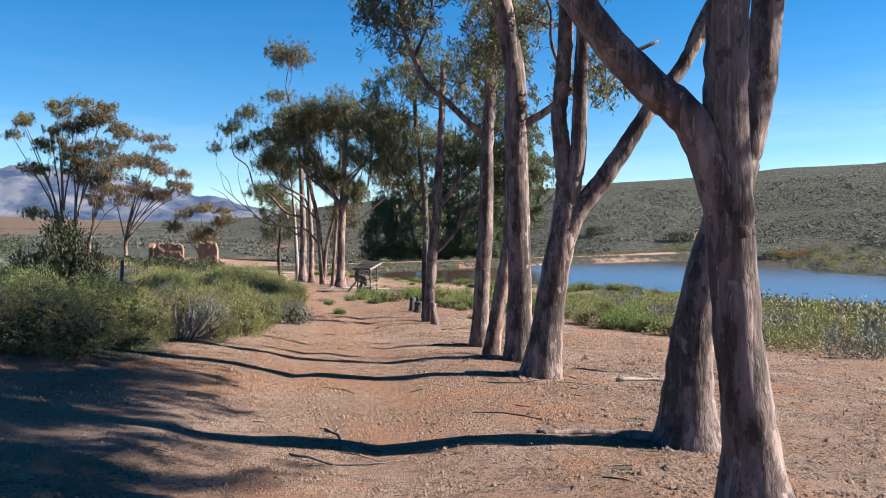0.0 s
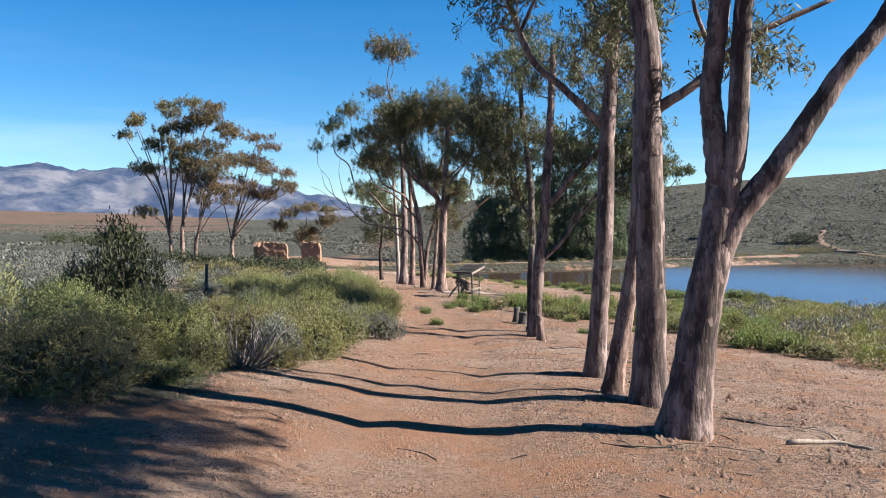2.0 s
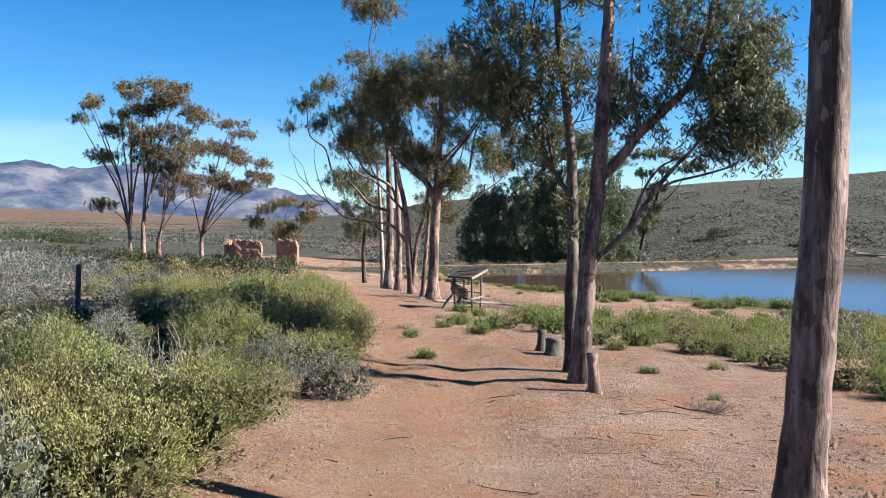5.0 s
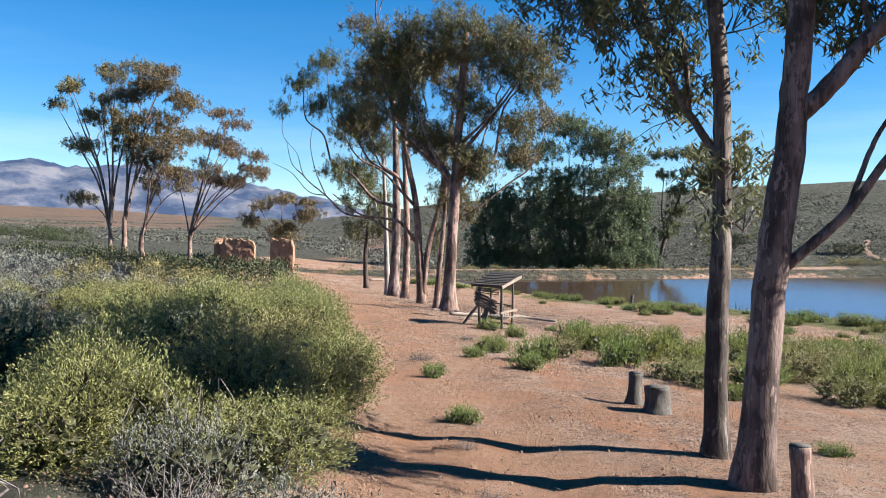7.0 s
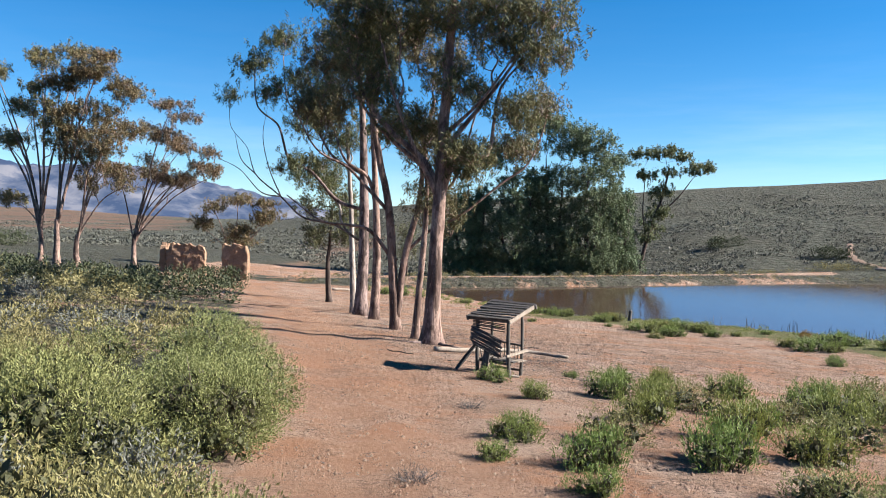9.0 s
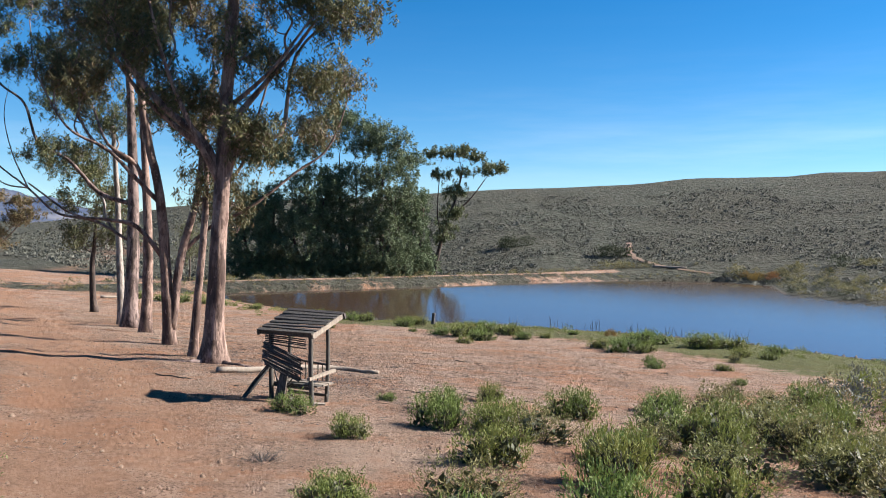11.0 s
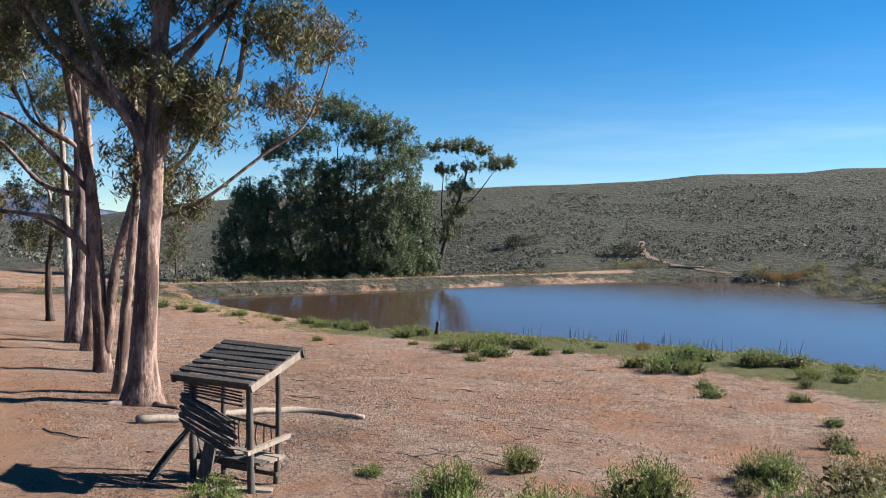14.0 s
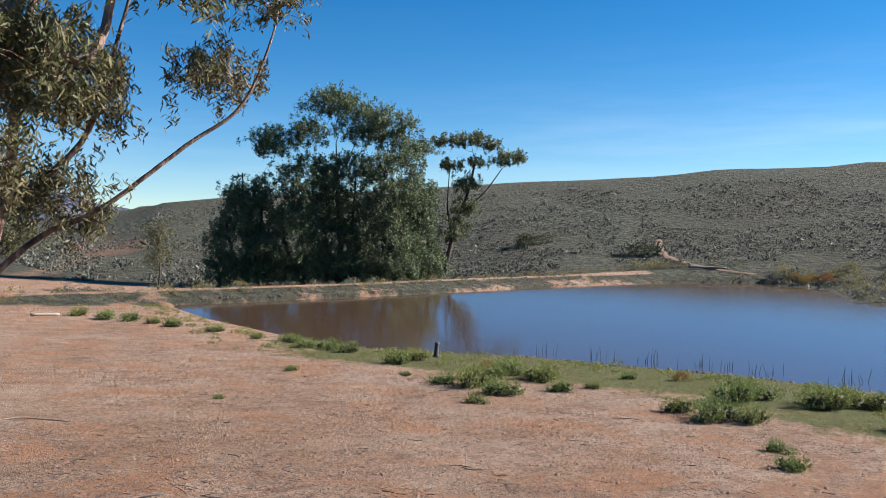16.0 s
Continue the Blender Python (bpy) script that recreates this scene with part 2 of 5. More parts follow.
LEAF_BUSH = make_leaf("dark_bush_leaf", (0.021, 0.029, 0.013), (0.035, 0.048, 0.02), (0.052, 0.064, 0.028), (0.07, 0.077, 0.038), back=0.1)
LEAF_VELD = make_leaf("veld_leaf", (0.05, 0.052, 0.041), (0.075, 0.077, 0.062), (0.1, 0.1, 0.082), (0.12, 0.112, 0.092), back=0.05)
LEAF_ORANGE = make_leaf("dry_orange_leaf", (0.154, 0.077, 0.021), (0.21, 0.115, 0.032), (0.252, 0.147, 0.049), (0.238, 0.154, 0.063))
TWIG = make_plain("twig_bark", (0.07, 0.052, 0.042), (0.133, 0.108, 0.091), 14)
TWIG_DEAD = make_plain("dead_twig", (0.091, 0.076, 0.073), (0.175, 0.15, 0.143), 14)
WOOD = make_plain("weathered_wood", (0.038, 0.034, 0.03), (0.126, 0.112, 0.1), 5, 0.85, (6, 6, 0.7), 0.6, 0.006)
WOOD_PALE = make_plain("pale_bare_wood", (0.196, 0.158, 0.126), (0.315, 0.262, 0.217), 5, 0.85, (5, 5, 0.8), 0.5, 0.006)
WOOD_DARK = make_plain("dark_weathered_wood", (0.032, 0.028, 0.027), (0.105, 0.091, 0.084), 6, 0.85, (6, 6, 0.7), 0.6, 0.006)
ADOBE = make_plain("mud_brick", (0.19, 0.105, 0.064), (0.30, 0.19, 0.13), 1.8, 0.95, (1, 1, 1), 1.0, 0.08)
STONE = make_plain("gravel_stone", (0.119, 0.07, 0.049), (0.231, 0.161, 0.119), 7, 0.9, world=True)
STONE_RED = make_plain("red_stone", (0.09, 0.05, 0.036), (0.20, 0.125, 0.09), 7, 0.9, world=True)
STONE_DARK = make_plain("shore_stone", (0.049, 0.042, 0.038), (0.112, 0.098, 0.087), 3, 0.85, world=True)


# ---- the lie of the land ----
WATER = -2.03
POND = [(-12.5, 100), (-9, 91), (-4.2, 82), (-.8, 77), (6, 73.5), (9.2, 70.7), (11.4, 69), (14.6, 65.3), (18, 57), (24.5, 48), (33, 39), (44, 34),
        (50, 45), (45, 60), (40, 76), (37, 88), (37.5, 101), (44, 115), (43, 126), (33, 127), (21, 121), (10.3, 114), (0, 107)]
DAM = [(-24, 97), (-13, 103), (0, 110.5), (10, 118), (21, 125), (33, 131), (45, 131)]

def seg_dist(x, y, pts, closed):
    d = np.full(np.shape(x), 1e9)
    n = len(pts)
    for i in range(n if closed else n - 1):
        (ax, ay), (bx, by) = pts[i], pts[(i + 1) % n]
        ux, uy = bx - ax, by - ay
        s = np.clip(((x - ax) * ux + (y - ay) * uy) / (ux * ux + uy * uy), 0, 1)
        d = np.minimum(d, np.hypot(x - ax - s * ux, y - ay - s * uy))
    return d

def inside(x, y, pts):
    r = np.zeros(np.shape(x), bool)
    n = len(pts)
    for i in range(n):
        (ax, ay), (bx, by) = pts[i], pts[(i + 1) % n]
        c = (ay > y) != (by > y)
        with np.errstate(divide="ignore", invalid="ignore"):
            r ^= c & (x < (bx - ax) * (y - ay) / ((by - ay) or 1e-9) + ax)
    return r

def smooth(a, b, v):
    s = np.clip((v - a) / (b - a), 0, 1)
    return s * s * (3 - 2 * s)

def height(x, y):
    """The lie of the land: a gentle fall to the pond, its dam, and the hills round it."""
    x, y = np.asarray(x, float), np.asarray(y, float)
    along = sum(np.interp(y + k, [-60, 0, 10, 13, 18, 26, 32, 44, 52, 64, 74, 95, 140], [3.0, .85, .58, .53, .18, -.3, -.42, -.85, -1.1, -1.79, -2.2, -2.75, -3.2]) for k in (-2, 0, 2)) / 3
    land = along - .065 * np.clip(x, -60, 40)
    pond = seg_dist(x, y, POND, True)
    shore = WATER + .05 * np.minimum(pond, 8) + .03 * np.maximum(pond - 8, 0)
    land = shore + (land - shore) * smooth(3, 22, pond) * smooth(28, 2, x) + 0 * x
    land = np.where(x > 30, np.maximum(land, WATER + np.minimum(.35, .09 * pond)), land)
    dam = seg_dist(x, y, DAM, False)
    land = np.maximum(land, WATER + .32 + .53 * smooth(38, 22, x) - np.maximum(dam - 1.3, 0) * .3)
    theta = np.degrees(np.arctan2(x, y - 20))
    r = np.hypot(x, y - 20)
    far = np.interp(theta, [-180, -60, -35, -25, -21, -17, -13, -10], [600, 600, 600, 560, 460, 330, 240, 200])
    top = np.interp(theta, [-180, -90, -60, -35, -25, -21, -17, -13, -10, -6, 10, 20, 35, 60, 100, 180], [20, 18, 18, 17, 13.2, 9.8, 7.4, 7.4, 8.6, 10.4, 13.9, 16.0, 18.0, 19, 18, 20])
    rise = np.clip((r - 108) / (far - 108), 0, 1)
    rise = rise ** 1.35
    land = land * (1 - rise) + top * rise
    return np.where(inside(x, y, POND), WATER - .12 * np.minimum(pond, 8), land)


def h_at(x, y):
    return float(height(np.array(float(x)), np.array(float(y))) + relief(np.array(float(x)), np.array(float(y))))


# ---- mesh helpers ----
RNG = np.random.default_rng(7)


def mesh_of(name, verts, faces, material, smooth_=True):
    me = bpy.data.meshes.new(name)
    me.from_pydata([tuple(v) for v in verts], [], [tuple(f) for f in faces])
    me.materials.append(material)
    if smooth_:
        me.polygons.foreach_set("use_smooth", [True] * len(me.polygons))
    me.update()
    return me


def mesh_quads(name, verts, material, smooth_=False, faces=None):
    """Many faces at once: verts (n, 4, 3) as loose quads."""
    n = len(verts)
    me = bpy.data.meshes.new(name)
    me.vertices.add(n * 4)
    me.vertices.foreach_set("co", np.asarray(verts, np.float32).ravel())
    me.loops.add(n * 4)
    me.loops.foreach_set("vertex_index", np.arange(n * 4, dtype=np.int32))
    me.polygons.add(n)
    me.polygons.foreach_set("loop_start", np.arange(0, n * 4, 4, dtype=np.int32))
    me.polygons.foreach_set("loop_total", np.full(n, 4, np.int32))
    me.materials.append(material)
    me.update(calc_edges=True)
    return me


def part(name, data, parent, label=""):
    """One mesh as a part under a thing or under a part."""
    ob = new(name, data)
    ob.parent = parent
    if label:
        ob["label"] = label
    return ob


def thing(name, at, label, category, group="", kind=""):
    ob = new(name)
    ob.empty_display_size = 0.2
    ob.matrix_world = at if isinstance(at, Matrix) else Matrix.Translation(at)
    return tagged(ob, label, category, group, kind)


class Shape:
    """Vertices and faces that are gathered into one mesh."""

    def __init__(self):
        self.v, self.f = [], []

    def tube(self, pts, radii, sides=8, wobble=0.0, cap=True):
        pts = np.asarray(pts, float)
        n = len(pts)
        tang = np.gradient(pts, axis=0)
        tang /= np.linalg.norm(tang, axis=1)[:, None] + 1e-9
        side = np.cross(tang[0], (0.3, 1, 0.1))
        side /= np.linalg.norm(side) + 1e-9
        start = len(self.v)
        ang = np.arange(sides) / sides * 2 * np.pi
        phase = RNG.uniform(0, 6.3, 3)
        for i in range(n):
            side = side - tang[i] * side.dot(tang[i])
            side /= np.linalg.norm(side) + 1e-9
            other = np.cross(tang[i], side)
            r = radii[i] * (1 + wobble * (np.sin(ang * 2 + phase[0] + i * 0.35) * 0.6 + np.sin(ang * 3 + phase[1] - i * 0.5) * 0.5 + np.sin(ang * 5 + phase[2] + i * 0.9) * 0.3))
            self.v.extend(pts[i] + np.outer(np.cos(ang) * r, side) + np.outer(np.sin(ang) * r, other))
        for i in range(n - 1):
            a, b = start + i * sides, start + (i + 1) * sides
            for k in range(sides):
                m = (k + 1) % sides
                self.f.append((a + k, a + m, b + m, b + k))
        if cap:
            self.f.append(tuple(start + k for k in reversed(range(sides))))
            self.f.append(tuple(start + (n - 1) * sides + k for k in range(sides)))
        return self

    def box(self, size, m, rough=0.0):
        """A box of that size, centred on the pose m, its corners moved a little."""
        start = len(self.v)
        for z in (-0.5, 0.5):
            for x, y in ((-0.5, -0.5), (0.5, -0.5), (0.5, 0.5), (-0.5, 0.5)):
                p = m @ Vector((x * size[0], y * size[1], z * size[2]))
                self.v.append(np.array(p) + RNG.uniform(-rough, rough, 3))
        for q in ((3, 2, 1, 0), (4, 5, 6, 7), (0, 1, 5, 4), (1, 2, 6, 5), (2, 3, 7, 6), (3, 0, 4, 7)):
            self.f.append(tuple(start + i for i in q))
        return self

    def mesh(self, name, material, smooth_=True):
        return mesh_of(name, self.v, self.f, material, smooth_)


def spline(points, steps):
    """A smooth line through the points."""
    p = np.asarray(points, float)
    if len(p) == 2:
        return np.array([p[0] + (p[1] - p[0]) * s for s in np.linspace(0, 1, steps + 1)])
    q = np.vstack([2 * p[0] - p[1], p, 2 * p[-1] - p[-2]])
    out = []
    for i in range(len(p) - 1):
        a, b, c, d = q[i:i + 4]
        for s in np.arange(steps) / steps:
            out.append(0.5 * (2 * b + (c - a) * s + (2 * a - 5 * b + 4 * c - d) * s * s + (3 * b - a - 3 * c + d) * s ** 3))
    return np.array(out + [p[-1]])


def leaf_quads(centres, length, width, droop=0.7, spread=1.0):
    """Lance-shaped leaves at the centres, hanging to the degree of droop."""
    n = len(centres)
    d = RNG.normal(size=(n, 3)) * spread
    d[:, 2] = d[:, 2] * (1 - droop) - droop * 1.2
    d /= np.linalg.norm(d, axis=1)[:, None]
    s = np.cross(d, RNG.normal(size=(n, 3)))
    s /= np.linalg.norm(s, axis=1)[:, None] + 1e-9
    ln = (length * RNG.uniform(0.6, 1.3, n))[:, None]
    wd = (width * RNG.uniform(0.7, 1.3, n))[:, None]
    c = np.asarray(centres)
    return np.stack([c - d * ln * 0.5, c - d * ln * 0.05 + s * wd * 0.5, c + d * ln * 0.5, c - d * ln * 0.05 - s * wd * 0.5], axis=1)


def spray_quads(centres, length, width, out=0.5, loose=0.5):
    """Thin upright twigs set with fine leaves, leaning outwards."""
    c = np.asarray(centres)
    n = len(c)
    d = RNG.normal(size=(n, 3)) * loose + (0, 0, 1)
    flat = c[:, :2] / (np.linalg.norm(c[:, :2], axis=1)[:, None] + .15)
    d[:, :2] += flat * out
    d /= np.linalg.norm(d, axis=1)[:, None]
    s = np.cross(d, RNG.normal(size=(n, 3)))
    s /= np.linalg.norm(s, axis=1)[:, None] + 1e-9
    ln = (length * RNG.uniform(0.55, 1.35, n))[:, None]
    wd = (width * RNG.uniform(0.7, 1.3, n))[:, None]
    return np.stack([c - d * ln * .5, c + d * ln * .1 + s * wd * .5, c + d * ln * .5, c + d * ln * .1 - s * wd * .5], axis=1)


# ---- the large structure ----
def axis_steps(lo, hi, step, reach, grow=1.16):
    mid = list(np.arange(lo, hi + step * 0.5, step))
    up, down, s = [mid[-1]], [mid[0]], step
    while up[-1] < reach:
        s *= grow
        up.append(up[-1] + s)
        down.append(down[-1] - s)
    return np.array(down[:0:-1] + mid + up[1:])


def fbm(x, y, scale, octaves=4):
    out, amp, total = np.zeros(np.shape(x)), 1.0, 0.0
    for o in range(octaves):
        k = scale * 2 ** o
        out += amp * (np.sin(x * k * 1.31 + y * k * 0.77 + o * 1.7 + 1.3 * np.sin(y * k * 0.9 + o)) * np.cos(y * k * 1.13 - x * k * 0.61 + o * 2.9 + 1.1 * np.sin(x * k * 0.8 - o)))
        total += amp
        amp *= 0.55
    return out / total


def track_mid(y):
    return np.interp(y, [-10, 0, 13, 26, 36, 45, 55, 66, 80, 100], [-.5, -.6, -1.3, -3.0, -5.2, -7.6, -11, -15, -21, -30])


def relief(x, y):
    """Small humps of the near ground and the two ruts of the track."""
    off = x - track_mid(y)
    near = smooth(140, 60, np.hypot(x, y - 40))
    pond = np.where(inside(x, y, POND), 0, seg_dist(x, y, POND, True))
    lumps = (0.05 * fbm(x, y, 1.1) + 0.022 * fbm(x + 9, y, 4.3, 3)) * smooth(0, 4, pond)
    sunk = smooth(36, 24, y) * (-0.13 * np.exp(-((off - .1) / 1.35) ** 2) + 0.10 * smooth(-1.6, -3.4, off))
    return near * (lumps + sunk - 0.06 * np.exp(-((off - 0.75) / 0.35) ** 2) - 0.06 * np.exp(-((off + 0.75) / 0.35) ** 2))


def build_ground():
    xs, ys = axis_steps(-24, 46, 0.4, 3200), axis_steps(-3, 132, 0.4, 3200)
    gx, gy = np.meshgrid(xs, ys, indexing="ij")
    z = height(gx, gy)
    near = smooth(140, 60, np.hypot(gx, gy - 40))
    pond = np.where(inside(gx, gy, POND), 0, seg_dist(gx, gy, POND, True))
    z = z + relief(gx, gy) + near * RNG.normal(0, 0.006, gx.shape) * smooth(0, 4, pond)
    z = z + smooth(120, 260, np.hypot(gx, gy - 20)) * 0.9 * fbm(gx, gy, 0.021, 5) * smooth(0, 8, pond)
    off = gx - track_mid(gy)
    nx, ny = gx.shape
    me = bpy.data.meshes.new("ground")
    me.vertices.add(nx * ny)
    me.vertices.foreach_set("co", np.stack([gx, gy, z], -1).astype(np.float32).ravel())
    i, j = np.meshgrid(np.arange(nx - 1), np.arange(ny - 1), indexing="ij")
    a = (i * ny + j).ravel()
    quads = np.stack([a, a + ny, a + ny + 1, a + 1], -1).astype(np.int32)
    me.loops.add(quads.size)
    me.loops.foreach_set("vertex_index", quads.ravel())
    me.polygons.add(len(quads))
    me.polygons.foreach_set("loop_start", np.arange(0, quads.size, 4, dtype=np.int32))
    me.polygons.foreach_set("loop_total", np.full(len(quads), 4, np.int32))
    me.polygons.foreach_set("use_smooth", np.ones(len(quads), bool))
    # what grows on it: short grass by the water, low veld further out, bare red slopes on the plain
    cover = np.zeros((nx, ny, 4), np.float32)
    cover[..., 0] = smooth(12, 3, pond) * smooth(-14, 4, gx) * smooth(105, 80, gy) * 0.72 + 0.33 * smooth(6, 12, gx) * smooth(70, 30, gy) * smooth(2, 8, pond)
    r = np.hypot(gx, gy - 20)
    theta = np.degrees(np.arctan2(gx, gy - 20))
    cover[..., 1] = np.maximum(smooth(98, 112, r), smooth(30, 36, gx)) * np.where(gx > 30, 1, smooth(0.5, 4, pond))
    dam = seg_dist(gx, gy, DAM, False)
    cover[..., 1] = np.maximum(cover[..., 1] * np.maximum(smooth(2.5, 5, dam), smooth(30, 36, gx)), .55 * smooth(9, 1.5, dam) * smooth(.6, 1.3, dam))
    cover[..., 1] = np.maximum(cover[..., 1], .52 * smooth(-1.7, -3.0, off) * smooth(8, 13, gy) * smooth(84, 66, gy) * near)      # litter and low herbs between the shrubs
    cover[..., 1] = np.maximum(cover[..., 1], .8 * smooth(-3.5, -8, off) * smooth(50, 70, gy) * smooth(400, 200, r))
    cover[..., 2] = smooth(160, 240, r) * smooth(-16, -24, theta) * 0.55 + 0.55 * np.exp(-((theta + 13) / 5) ** 2) * np.exp(-((r - 150) / 40) ** 2)
    cover[..., 3] = near * np.exp(-((off + .1) / 1.5) ** 4) * smooth(-6, 30, gy)
    me.color_attributes.new("cover", "FLOAT_COLOR", "POINT").data.foreach_set("color", cover.ravel())
    me.materials.append(GROUND)
    me.update(calc_edges=True)
    return tagged(new("ground", me), "reddish gravelly earth falling gently to the pond", "ground", kind="structure")


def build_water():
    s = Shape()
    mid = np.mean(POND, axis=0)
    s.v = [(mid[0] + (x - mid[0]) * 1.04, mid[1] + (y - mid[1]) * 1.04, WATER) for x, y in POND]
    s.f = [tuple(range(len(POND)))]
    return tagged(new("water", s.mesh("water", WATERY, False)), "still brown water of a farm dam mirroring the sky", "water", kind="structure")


def build_mountains():
    """A far range of bare mountains that closes the plain."""
    na, nr = 420, 26
    ang = np.radians(np.linspace(-115, 60, na))
    s = Shape()
    deg = np.degrees(ang)
    crest = np.interp(deg, [-115, -60, -36, -30, -26, -22, -18, -14, -10, -6, 0, 60], [250, 300, 300, 292, 310, 270, 205, 145, 110, 128, 110, 60])
    rough = 24 * fbm(deg * 1.0, deg * 0.3, 0.55, 5) + 11 * fbm(deg, deg * 2, 3.1, 4)
    for k in range(nr):
        f = k / (nr - 1)
        dist = 3400 + 800 * f
        up = np.sin(f * np.pi / 2) ** 1.2
        x, y = np.sin(ang) * dist, 20 + np.cos(ang) * dist
        gully = 42 * fbm(x * 0.01, y * 0.01, 1.0, 5) * np.sin(f * np.pi)
        z = -5 + (crest + rough * f) * up + gully * 0.8
        s.v.extend(np.stack([x, y, z], -1))
    for k in range(nr - 1):
        for i in range(na - 1):
            a = k * na + i
            s.f.append((a, a + 1, a + na + 1, a + na))
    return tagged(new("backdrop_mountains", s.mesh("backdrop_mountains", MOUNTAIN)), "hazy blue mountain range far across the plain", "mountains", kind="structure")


def build_footpath():
    """A pale worn path up the far slope."""
    line = spline([(43.5, 127.6, 0), (41.0, 130, 0), (39.4, 134, 0), (38.4, 140, 0), (39.8, 146, 0), (41.5, 151, 0)], 8)
    s = Shape()
    for i, p in enumerate(line):
        w = .45 + .15 * math.sin(i * 1.7)
        for k in (-1, 0, 1):
            s.v.append((p[0] + k * w, p[1], h_at(p[0] + k * w, p[1]) + .16 - .10 * abs(k)))
    for i in range(len(line) - 1):
        for k in range(2):
            a = i * 3 + k
            s.f.append((a, a + 1, a + 4, a + 3))
    return tagged(new("footpath", s.mesh("footpath", STONE)), "pale worn footpath climbing the far slope", "path", kind="structure")


build_ground()
build_footpath()
build_water()
build_mountains()


# ---- gum trees ----
def gum_tree(name, base, stems, blobs, label, bark, leaf, leaf_size=(0.13, 0.036), leaves=60, clump=(0.5, 0.3), group="", droop=0.7, flare=1.55, size=1.0, bunch=22):
    """stems: (radius at the foot, radius at the top, points from the base). blobs: (x, y, z, rx, rz, clumps) from the base,
    the masses of the crown. Branches grow from the stems to every clump."""
    at = Vector((base[0], base[1], h_at(*base) - 0.06))
    tree = thing(name, at, label, "tree", group)
    stems = [(r0, r1, [tuple(c * size for c in p) for p in points]) for r0, r1, points in stems]
    blobs = [(*[c * size for c in blob[:5]], blob[5]) for blob in blobs]
    nodes, rad = [], []
    for i, (r0, r1, points) in enumerate(stems):
        line = spline(points, 9)
        n = len(line)
        far = np.linspace(0, 1, n)
        line[1:-1] += RNG.normal(0, 0.006, (n - 2, 3)) * min(1, r0 * 6)
        radii = r0 + (r1 - r0) * far
        if name == "gum_tree" and len(points) == 8:
            radii = np.interp(line[:, 2], [0, 1.4, 2.3, 3.3, 7.5], [r0, r0 * .92, r0 * .8, r0 * .54, r1])
        from_ground = abs(points[0][2]) < 0.05
        if from_ground:
            radii = radii * (1 + (flare - 1) * np.exp(-(line[:, 2] - line[0, 2]) / (r0 * 1.6)))
            line[0, 2] -= 0.15
        s = Shape().tube(line, radii, 14 if r0 > 0.12 else 9, 0.045 if from_ground else 0.04)
        part("trunk" if from_ground else "limb", s.mesh("trunk", bark), tree)
        keep = max(2, int(n * 0.35)) if from_ground else 1
        nodes.extend(line[keep:])
        rad.extend(radii[keep:])
    for bx, by, bz, rx, rz, count in blobs:
        if count < 14 or not nodes:
            continue
        arr, goal = np.array(nodes), np.array((bx, by, bz - rz * .3))
        gap = goal - arr
        side = np.hypot(gap[:, 0], gap[:, 1])
        k = int(np.argmin(np.abs(gap[:, 2] - side * 1.1 - .18 * bz) + side * .5))
        if np.linalg.norm(gap[k]) < .8:
            continue
        kink = [arr[k] + gap[k] * f + RNG.normal(0, .05, 3) * np.linalg.norm(gap[k]) * (f < 1) for f in (0, .25, .5, .75, 1)]
        kink[0] = arr[k]
        line = spline(kink, 4)
        radii = np.linspace(min(rad[k] * .7, .03 + .014 * np.linalg.norm(gap[k])), .016, len(line))
        part("limb", Shape().tube(line, radii, 7, .05).mesh("limb", bark), tree)
        nodes.extend(line[4:])
        rad.extend(radii[4:])
    tips, wood = [], Shape()
    for bx, by, bz, rx, rz, count in blobs:
        count = int(count * 1.4)
        d = RNG.normal(size=(count, 3))
        d /= np.linalg.norm(d, axis=1)[:, None]
        d *= RNG.uniform(0.35, 1.0, (count, 1)) ** 0.6
        tips.extend(np.array((bx, by, bz)) + d * (rx, rx, rz))
    tips = np.array(tips).reshape(-1, 3)
    if len(tips):
        stem = np.array(nodes)
        order = np.argsort([np.min(np.linalg.norm(stem - t, axis=1)) for t in tips])
        grown, girth, n = np.zeros((len(nodes) + 8 * len(tips), 3)), np.zeros(len(nodes) + 8 * len(tips)), len(nodes)
        grown[:n], girth[:n] = nodes, rad
        for t in tips[order]:
            arr, rad = grown[:n], girth[:n]
            gap = t - arr
            cost = np.linalg.norm(gap, axis=1) + 1.5 * np.maximum(0, 0.55 * np.hypot(gap[:, 0], gap[:, 1]) - gap[:, 2])
            k = int(np.argmin(cost))
            a, length = arr[k], float(np.linalg.norm(gap[k]))
            r0 = min(rad[k] * 0.75, 0.008 + 0.016 * length + 0.01)
            bend = np.array((gap[k][0] * 0.12, gap[k][1] * 0.12, -0.10 * length)) + RNG.normal(0, 0.05, 3) * length
            line = spline([a, a + gap[k] * 0.35 + bend, a + gap[k] * 0.72 + bend * 0.6, t], 2)
            radii = np.linspace(r0, 0.008, len(line))
            wood.tube(line, radii, 6 if r0 > 0.03 else 3, 0.0, False)
            m = len(line) - 2
            grown[n:n + m], girth[n:n + m] = line[2:], radii[2:]
            n += m
        quads, spray = [], []
